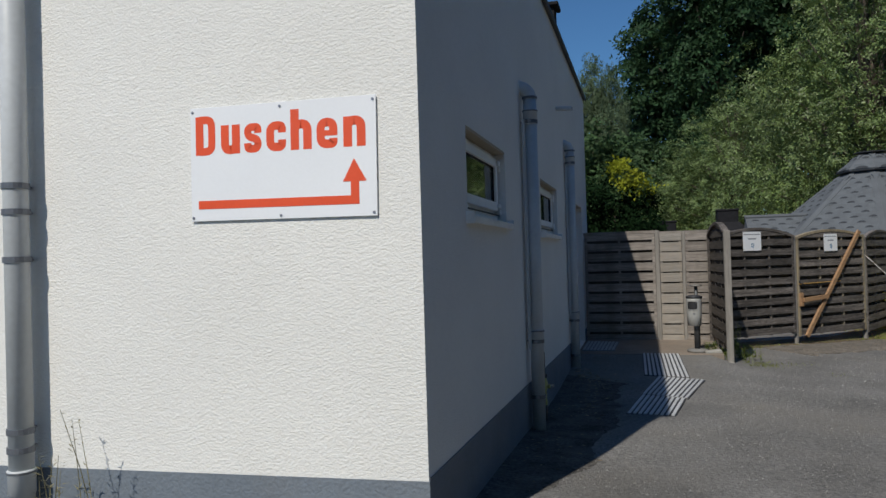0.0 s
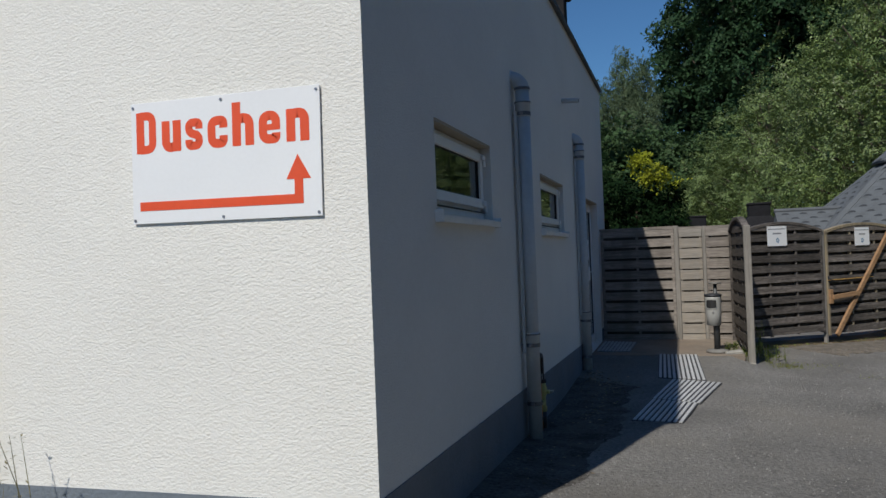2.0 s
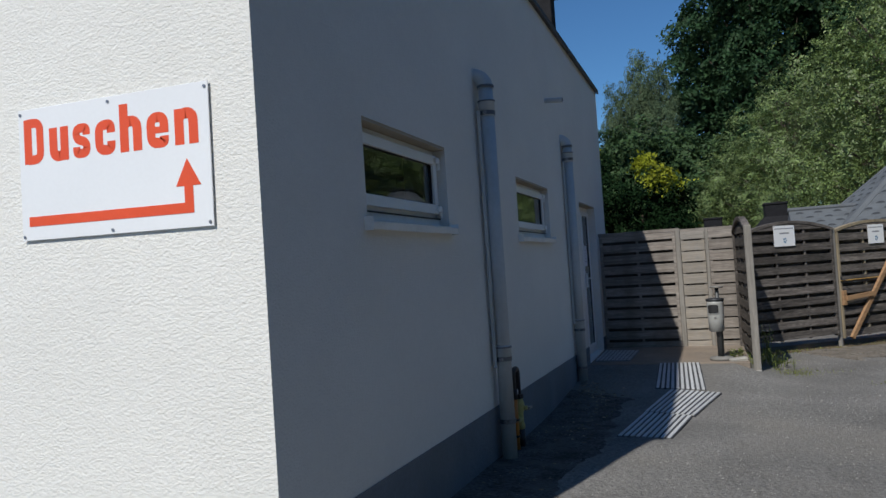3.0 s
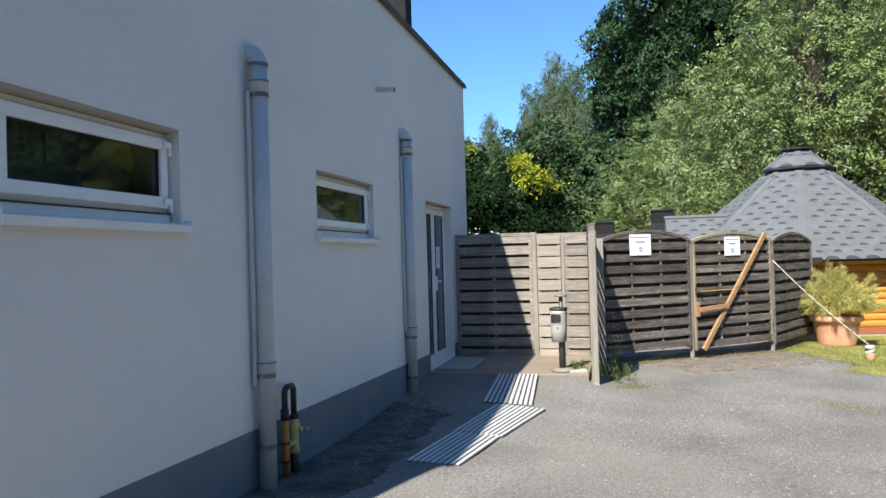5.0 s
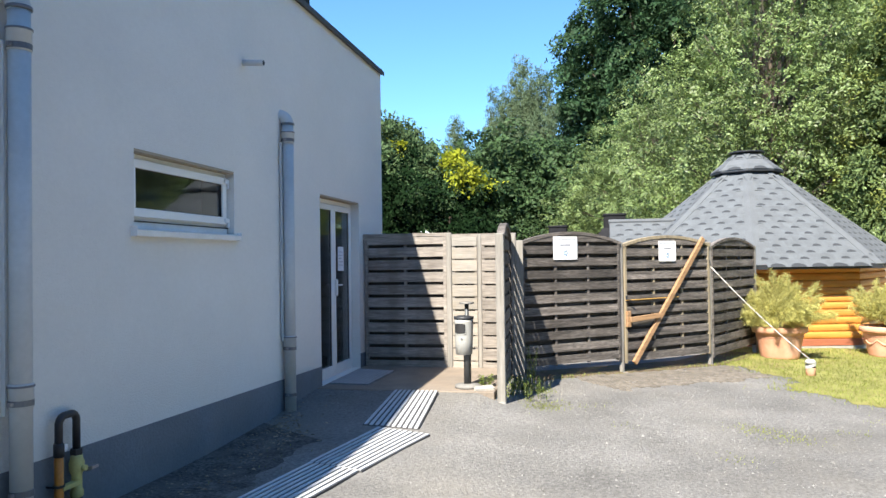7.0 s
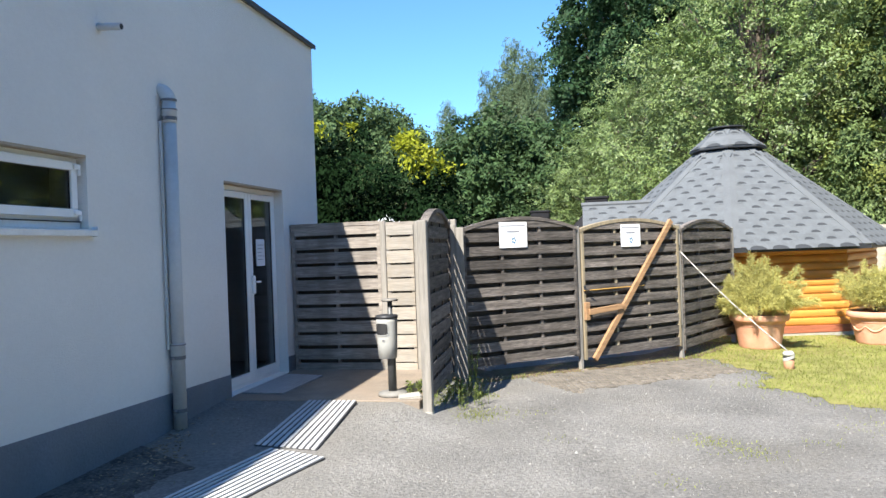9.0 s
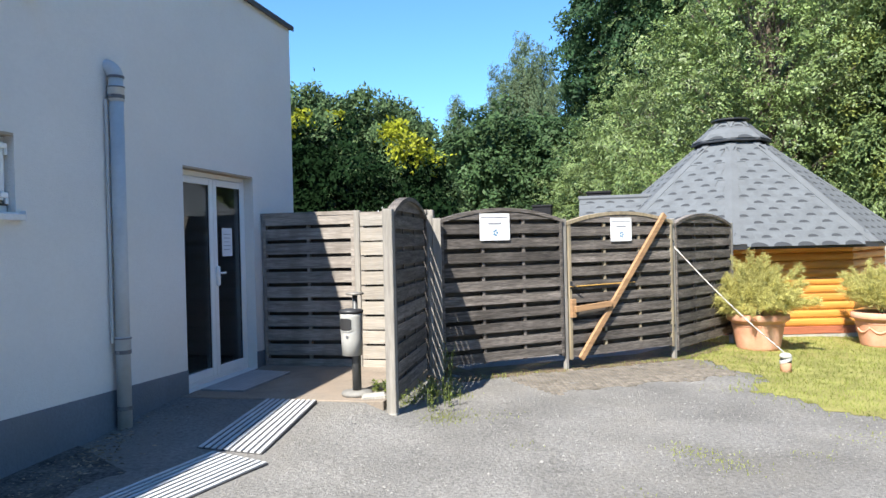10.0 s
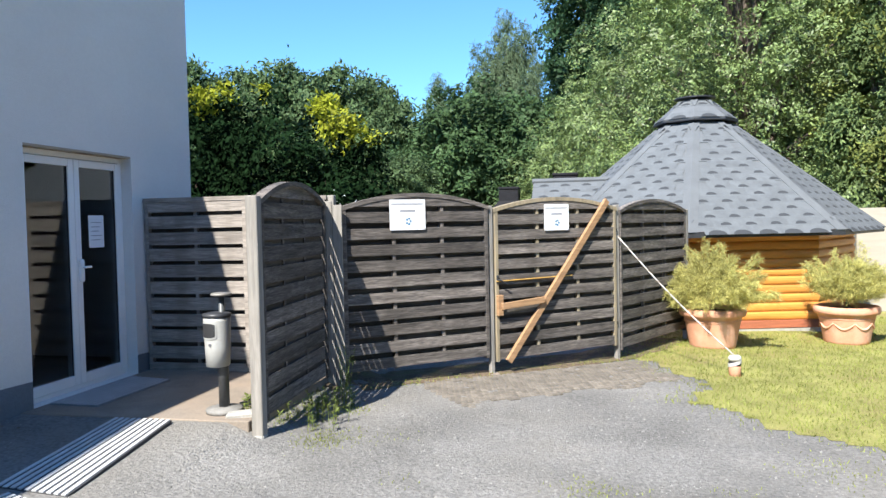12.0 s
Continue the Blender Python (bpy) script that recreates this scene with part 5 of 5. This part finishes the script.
# first four added out of view, for window reflections and a dimmer wall
plant(oak, [(27, 10, 210, 0.9, 0.75), (24, 0, 300, 0.85, 0.8), (20, -10, 40, 0.9, 0.8), (24, 23, 150, 0.85, 0.8), (10.3, 108, 0, 2.36, 1.05), (26.5, 106, 80, 2.45, 1.15), (41, 103, 170, 2.3, 1.2)])
maple = make_tree("maple_tree", "rounded mid-green broadleaf tree, two of them added unseen for shade", 6, lobed(13, 26, 2.7, 2.8, 3.0, 0.3), 60000, 0.085, LEAF_MID, 13, 0.2, 0.5, 0.5, 0.4, clump=0.4)
# first two stand out of view, added to shade the ground and wall
plant(maple, [(6.5, -5.5, 20, 1.8, 1.0), (10.5, -3.5, 200, 1.8, 1.0), (23, 13, 330, 1.0, 1.0), (17.5, 24.5, 80, 1.3, 1.25), (-3.0, 50, 0, 1.75, 0.95), (1.2, 49, 90, 1.5, 0.95), (-8.4, 52, 250, 1.35, 0.85), (-20, 40, 140, 1.6, 1.1)])
alder = make_tree("alder_tree", "rounded blue-green broadleaf tree", 6, lobed(15, 26, 2.5, 2.9, 3.1, 0.3), 60000, 0.085, LEAF_ROUND, 15, 0.2, 0.5, 0.5, 0.45, clump=0.4)
plant(alder, [(-13.9, 60, 40, 1.8, 1.22), (-11.0, 58, 100, 1.6, 1.05), (-5.4, 38, 10, 0.9, 0.85), (-19.5, 58, 250, 1.9, 1.18), (-24.5, 58, 20, 1.9, 1.22)])
birch = make_tree("birch_tree", "slender grey-green birch with loose drooping twigs", 14, lobed(21, 26, 1.75, 6.4, 7.6, 0.28), 60000, 0.085, LEAF_BIRCH, 21, 0.16, 2.0, 0.35, 0.5, clump=0.45)
plant(birch, [(-5.0, 80, 0, 1.0, 1.66), (-7.4, 80, 120, 0.9, 1.6), (-12.0, 80, 60, 0.9, 1.36), (-2.9, 79, 200, 0.95, 1.62), (-9.6, 82, 300, 0.8, 1.3)])
ash = make_tree("ash_tree", "yellow-green feathery broadleaf tree in full sun", 10, lobed(41, 26, 3.2, 4.6, 5.6, 0.3), 70000, 0.075, LEAF_ASH, 41, 0.22, 0.8, 0.4, 0.45)
plant(ash, [(12.6, 26.5, 0, 1.0, 1.0)])
spruce = make_tree("spruce_tree", "light-green conifer with layered boughs", 9, [(0, 0, 1.0 + 0.62 * i, 2.3 * (1 - i / 14), 2.3 * (1 - i / 14), 0.33) for i in range(13)], 60000, 0.075, LEAF_CON, 31, 0.2, 1.5, 0.35, 0.5)
plant(spruce, [(10.7, 27, 0, 1.0, 1.0)])


def hedge():
    rng = np.random.default_rng(77)
    h = thing("overgrown_hedge", Matrix.Translation((-1.45, 16.78, ground_z(-1.4, 16.8))) @ Matrix.Diagonal((0.88, 0.88, 0.93, 1)))
    tagged(h, "tall dark hedge overgrown with golden-leaved climber on top", "hedge")
    lobes = [(-3.2, 0.3, 2.0, 1.3, 1.0, 1.9), (-1.6, 0.0, 2.1, 1.3, 1.0, 1.9), (-0.3, 0.1, 2.0, 1.2, 0.9, 1.75), (0.9, 0.2, 1.9, 0.95, 0.8, 1.45), (1.35, 0.1, 1.7, 0.5, 0.6, 1.3), (0.2, -0.3, 1.0, 1.0, 0.8, 1.1), (-1.5, -0.3, 1.0, 1.3, 0.8, 1.1)]
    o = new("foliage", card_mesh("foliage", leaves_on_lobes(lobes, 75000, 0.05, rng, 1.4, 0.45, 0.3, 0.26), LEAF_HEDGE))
    o.parent = h
    gold = [(0.85, -0.3, 3.45, 0.26, 0.3, 0.15), (1.02, -0.4, 3.24, 0.34, 0.4, 0.2), (1.3, -0.3, 3.08, 0.28, 0.3, 0.14), (1.48, -0.25, 2.9, 0.2, 0.28, 0.12), (-1.2, -0.35, 3.72, 0.42, 0.4, 0.16), (-1.5, -0.4, 3.55, 0.2, 0.3, 0.1), (-0.1, -0.2, 3.8, 0.4, 0.3, 0.06)]
    o = new("golden_foliage", card_mesh("golden_foliage", leaves_on_lobes([(x + 0.25, y, z, 0.78 * a, 0.78 * b, 0.78 * c) for x, y, z, a, b, c in gold], 1700, 0.045, rng, 0.8, 0.5, 0.4, 0.1), LEAF_YELLOW))
    o.parent = h
    o["label"] = "bright yellow-green leaf shoots"
    for x in (-3.2, -1.6, -0.3, 0.9):
        part("stem", tube([(x, 0, -0.3), (x * 0.97, 0, 1.2), (x, 0.1, 2.4)], [0.06, 0.05, 0.02], 8), BARK, h)


hedge()


# ---- lawn ----
def in_lawn(x, y):
    edge = 4.45 - min(max(0, y - 12.9), 2.2) * 0.32 + max(0, 12.9 - y) * 0.5
    edge += 0.16 * math.sin(y * 2.3) + 0.35 * noise.noise((x * 1.5, y * 1.5, 4)) + 0.12 * noise.noise((x * 6, y * 6, 2))
    return x > edge


def build_lawn():
    bm = bmesh.new()
    st = 0.1
    cells = {}

    def vert(i, j):
        if (i, j) not in cells:
            x, y = 3 + i * st, 8 + j * st
            cells[i, j] = bm.verts.new((x, y, ground_at(x, y) + 0.005))
        return cells[i, j]

    for i in range(110):
        for j in range(200):
            x, y = 3 + (i + 0.5) * st, 8 + (j + 0.5) * st
            if in_lawn(x - 0.14 - 0.12 * noise.noise((x * 4, y * 4, 9)), y):
                bm.faces.new((vert(i, j), vert(i + 1, j), vert(i + 1, j + 1), vert(i, j + 1)))
    tagged(smooth(link("lawn", bm, LAWN)), "sunlit yellow-green lawn beside the yard", "lawn", kind="structure")
    rng = np.random.default_rng(5)
    P = []
    while len(P) < 70000:
        x, y = rng.uniform(3.4, 12, 2000), rng.uniform(10.2, 20.5, 2000)
        for a, b in zip(x, y):
            if in_lawn(a + rng.normal(-0.04, 0.2), b) and (a - HUT[0]) ** 2 + (b - HUT[1]) ** 2 > 6.6:
                P.append((a, b, ground_at(a, b)))
    # tufts along the fence foot and in the yard
    for (p, q, n, w) in ((C0, C1, 350, 0.07), ((2.3, 13.9), (3.6, 14.9), 250, 0.06), (E0, E1, 900, 0.12), ((1.07, 11.1), (1.04, 12.5), 600, 0.06)):
        for i in range(n):
            s = rng.uniform(0, 1)
            x, y = p[0] + (q[0] - p[0]) * s + rng.normal(0, w), p[1] + (q[1] - p[1]) * s + rng.normal(0, w) - 0.03
            P.append((x, y, ground_at(x, y)))
    for cx, cy, n, w in ((1.4, 11.1, 420, 0.13), (1.33, 12.0, 200, 0.1), (1.12, 11.38, 160, 0.08), (3.35, 10.45, 160, 0.12), (3.6, 10.2, 120, 0.12), (1.75, 11.3, 60, 0.16), (4.2, 10.6, 40, 0.1), (3.0, 9.4, 35, 0.1), (4.9, 11.2, 170, 0.22), (2.2, 10.4, 20, 0.1), (-0.6, 8.6, 30, 0.2)):
        for i in range(n):
            x, y = cx + rng.normal(0, w), cy + rng.normal(0, w)
            P.append((x, y, ground_at(x, y)))
    P = np.array(P)
    n = len(P)
    ln = rng.uniform(0.015, 0.05, n)
    ln[-1500:] *= 0.5
    d = np.stack([rng.normal(0, 0.55, n), rng.normal(0, 0.55, n), np.ones(n)], 1)
    d /= np.linalg.norm(d, axis=1)[:, None]
    s = np.stack([rng.normal(0, 1, n), rng.normal(0, 1, n), np.zeros(n)], 1)
    s /= np.linalg.norm(s, axis=1)[:, None]
    w = 0.004
    q = np.stack([P - s * w, P + s * w, P + d * ln[:, None] + s * w * 0.3, P + d * ln[:, None] - s * w * 0.3], 1)
    o = new("grass", card_mesh("grass", q, GRASS))
    tagged(o, "short dry yellow-green grass blades", "grass", kind="stuff")


build_lawn()


def weeds(x, y, n, h, w, material, label, seed, tall=False, leaf=0.25):
    rng = np.random.default_rng(seed)
    gz = ground_at(x, y)
    e = thing("weed", pose(x, y, gz))
    tagged(e, label, "weed", group="weeds")
    bm = bmesh.new()
    quads = []
    for i in range(n):
        bx, by = rng.normal(0, w, 2)
        lean = rng.normal(0, 0.12, 2)
        hh = h * rng.uniform(0.6, 1.0)
        tube([(bx, by, -0.03), (bx + lean[0] * hh * 0.5, by + lean[1] * hh * 0.5, hh * 0.55), (bx + lean[0] * hh, by + lean[1] * hh, hh)], [0.003, 0.0022, 0.0012], 5, bm)
        for k in range(40 if tall else 16):
            t = rng.uniform(0.15, 1)
            a = rng.uniform(0, 2 * np.pi)
            p = np.array([bx + lean[0] * hh * t, by + lean[1] * hh * t, hh * t])
            d = np.array([math.cos(a), math.sin(a), rng.uniform(-0.2, 0.7)])
            ln = rng.uniform(0.012, 0.035) if tall else rng.uniform(0.02, 0.055)
            s = np.array([-d[1], d[0], 0]) * ln * (0.12 if tall else leaf)
            quads.append([p, p + d * ln * 0.5 - s, p + d * ln, p + d * ln * 0.5 + s])
    tagged(part("stem", bm, material, e), kind="stuff")
    o = new("foliage", card_mesh("foliage", np.array(quads), material))
    o.parent = e


weeds(-2.72, 3.62, 1, 0.8, 0.01, DRYWEED, "tall dry seeding weed against the front wall", 1, True)
weeds(-2.62, 3.62, 2, 0.78, 0.015, DRYWEED, "tall dry seeding weed against the front wall", 2, True)
weeds(-2.9, 3.62, 6, 0.4, 0.025, DRYWEED, "withered weed clump beside the front downpipe", 3, leaf=0.1)
weeds(1.2, 12.25, 10, 0.5, 0.05, WEED, "green weeds at the foot of the fence bend", 4, leaf=0.16)
weeds(1.1, 11.5, 30, 0.2, 0.14, WEED, "low green weeds at the fence foot", 5, leaf=0.14)
weeds(1.13, 11.95, 24, 0.2, 0.1, WEED, "low green weeds at the fence foot", 7, leaf=0.14)
weeds(0.8, 11.3, 10, 0.14, 0.06, WEED, "low green weeds beside the end post", 6)


# ---- loose gravel ----
def gravel():
    rng = np.random.default_rng(11)
    n = 34000
    x, y = rng.uniform(-1, 7, n), rng.uniform(5.0, 14.5, n)
    keep = [not in_lawn(a, b) and not (-0.4 < a < 0.7 and 7.3 < b < 11) and not (a < 1.0 and b > 10.8) for a, b in zip(x, y)]
    x, y = x[keep], y[keep]
    n = len(x)
    z = np.array([ground_at(a, b) for a, b in zip(x, y)])
    s = rng.gamma(2.0, 0.0018, n) + 0.002
    V, F = [], []
    for i in range(n):
        o = len(V)
        a0 = rng.uniform(0, 6.28)
        for k in range(4):
            a = a0 + k * 1.57 + rng.normal(0, 0.25)
            V.append((x[i] + s[i] * math.cos(a), y[i] + s[i] * math.sin(a), z[i] - 0.002))
        V.append((x[i] + s[i] * 0.2, y[i], z[i] + s[i] * 0.7))
        F += [(o, o + 1, o + 4), (o + 1, o + 2, o + 4), (o + 2, o + 3, o + 4), (o + 3, o, o + 4)]
    me = bpy.data.meshes.new("gravel")
    me.from_pydata(V, [], F)
    me.materials.append(PEBBLE)
    tagged(new("gravel", me), "loose pale gravel on the asphalt", "gravel", kind="stuff")


gravel()


# ---- bare earth under the fence ----
def earth_strip():
    bm = bmesh.new()
    pts = [(1.0, 12.45), C0, C1, G1, E0, E1]
    rows = []
    for (p, q) in zip(pts, pts[1:]):
        p, q = Vector(p), Vector(q)
        d = (q - p).normalized()
        n = Vector((d.y, -d.x))
        k = max(2, int((q - p).length / 0.08))
        for i in range(k):
            c = p + (q - p) * i / k
            out = 0.1 + 0.09 * noise.noise((c.x * 3, c.y * 3, 1)) + 0.05 * noise.noise((c.x * 11, c.y * 11, 1))
            rows.append([bm.verts.new((v.x, v.y, ground_at(v.x, v.y) + h)) for v, h in ((c - n * 0.6, 0.006), (c - n * 0.15, 0.014), (c, 0.018), (c + n * out * 0.6, 0.012), (c + n * out, 0.004))])
    for a, b in zip(rows, rows[1:]):
        for j in range(4):
            bm.faces.new((a[j], b[j], b[j + 1], a[j + 1]))
    bmesh.ops.recalc_face_normals(bm, faces=bm.faces)
    tagged(smooth(link("earth_strip", bm, EARTH)), "dry brown earth along the fence foot", "earth", kind="structure")


earth_strip()


# ---- dirt gathered along the wall, its colour darkened to deepen the shade there ----
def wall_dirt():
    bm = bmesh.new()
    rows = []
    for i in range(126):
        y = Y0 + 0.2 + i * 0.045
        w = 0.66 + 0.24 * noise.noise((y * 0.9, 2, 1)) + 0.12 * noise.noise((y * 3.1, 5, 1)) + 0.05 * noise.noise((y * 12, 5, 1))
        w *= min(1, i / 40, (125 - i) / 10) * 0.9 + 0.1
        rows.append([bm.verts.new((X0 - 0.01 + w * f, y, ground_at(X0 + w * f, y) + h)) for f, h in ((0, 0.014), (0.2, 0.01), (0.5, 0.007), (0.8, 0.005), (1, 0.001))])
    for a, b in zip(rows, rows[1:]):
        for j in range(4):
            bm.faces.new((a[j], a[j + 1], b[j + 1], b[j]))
    tagged(smooth(link("dirt_strip", bm, SHADE_DIRT)), "dirt gathered along the wall foot, coloured darker to deepen the shade", "dirt", kind="structure")
    rng = np.random.default_rng(23)
    V, F = [], []
    for cy, n, sy in ((9.3, 260, 0.35), (7.7, 160, 0.3), (8.5, 120, 0.9), (6.0, 80, 0.6), (9.0, 120, 0.7)):
        for i in range(n):
            x, y = X0 + 0.07 + abs(rng.normal(0, 0.2)), cy + rng.normal(0, sy)
            z, r, a0 = ground_at(x, y) + 0.006, rng.uniform(0.004, 0.016), rng.uniform(0, 6.28)
            o = len(V)
            for k in range(4):
                a = a0 + k * 1.57
                V.append((x + r * math.cos(a) * (1.8 if k % 2 else 0.6), y + r * math.sin(a), z))
            V.append((x, y, z + r * 0.6))
            F += [(o, o + 1, o + 4), (o + 1, o + 2, o + 4), (o + 2, o + 3, o + 4), (o + 3, o, o + 4)]
    me = bpy.data.meshes.new("leaf_litter")
    me.from_pydata(V, [], F)
    me.materials.append(LITTER)
    tagged(new("leaf_litter", me), "dry leaf litter and grit at the wall foot", "litter", kind="stuff")


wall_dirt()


# ---- pavers before the gate ----
def pavers():
    p = thing("paving")
    tagged(p, "worn small paving setts before the gate, half covered with grit", "paving", kind="structure")
    h, b = 0.026, 0.021
    verts = [(-h, -h, -0.04), (h, -h, -0.04), (h, h, -0.04), (-h, h, -0.04), (-h, -h, -0.006), (h, -h, -0.006), (h, h, -0.006), (-h, h, -0.006), (-b, -b, 0), (b, -b, 0), (b, b, 0), (-b, b, 0)]
    faces = [(8, 9, 10, 11)] + [(i + k, (i + 1) % 4 + k, (i + 1) % 4 + k + 4, i + k + 4) for k in (0, 4) for i in range(4)]
    me = bpy.data.meshes.new("paver")
    me.from_pydata(verts, [], faces)
    me.materials.append(PAVER)
    a = Vector((2.05, 13.55))
    d = Vector((0.77, 0.638)).normalized()
    n = Vector((d.y, -d.x))
    turn = Matrix.Rotation(math.atan2(d.y, d.x), 4, "Z")
    rng = random.Random(3)
    spots = []
    for r in range(18):
        for c in range(-10, 45):
            u, v = (c + 0.5 * (r % 2)) * 0.06, 0.08 + r * 0.061
            q = a + d * u + n * v
            if in_lawn(q.x, q.y) or q.x < 1.8 - 0.2 * rng.random() or v > 1.05 + 0.35 * noise.noise((u * 2, 3, 1)) or rng.random() < 0.04:
                continue
            spots.append((v, Matrix.Translation((q.x, q.y, ground_at(q.x, q.y) + 0.012 + 0.006 * noise.noise((q.x * 4, q.y * 4, 7)) + rng.uniform(-0.003, 0.003))) @ turn))
    spots.sort(key=lambda k: -k[0])
    for v, m in spots[:300]:
        o = new("paver", me)
        o.parent = p
        o.matrix_basis = m
    V, F = [], []
    for v, m in spots[300:]:
        F += [tuple(i + len(V) for i in f) for f in faces]
        V += [m @ Vector(k) for k in verts]
    rest = bpy.data.meshes.new("paver_field")
    rest.from_pydata(V, [], F)
    rest.materials.append(PAVER)
    tagged(new("paver_field", rest), "worn small paving setts close to the gate", "paving", kind="stuff")


pavers()
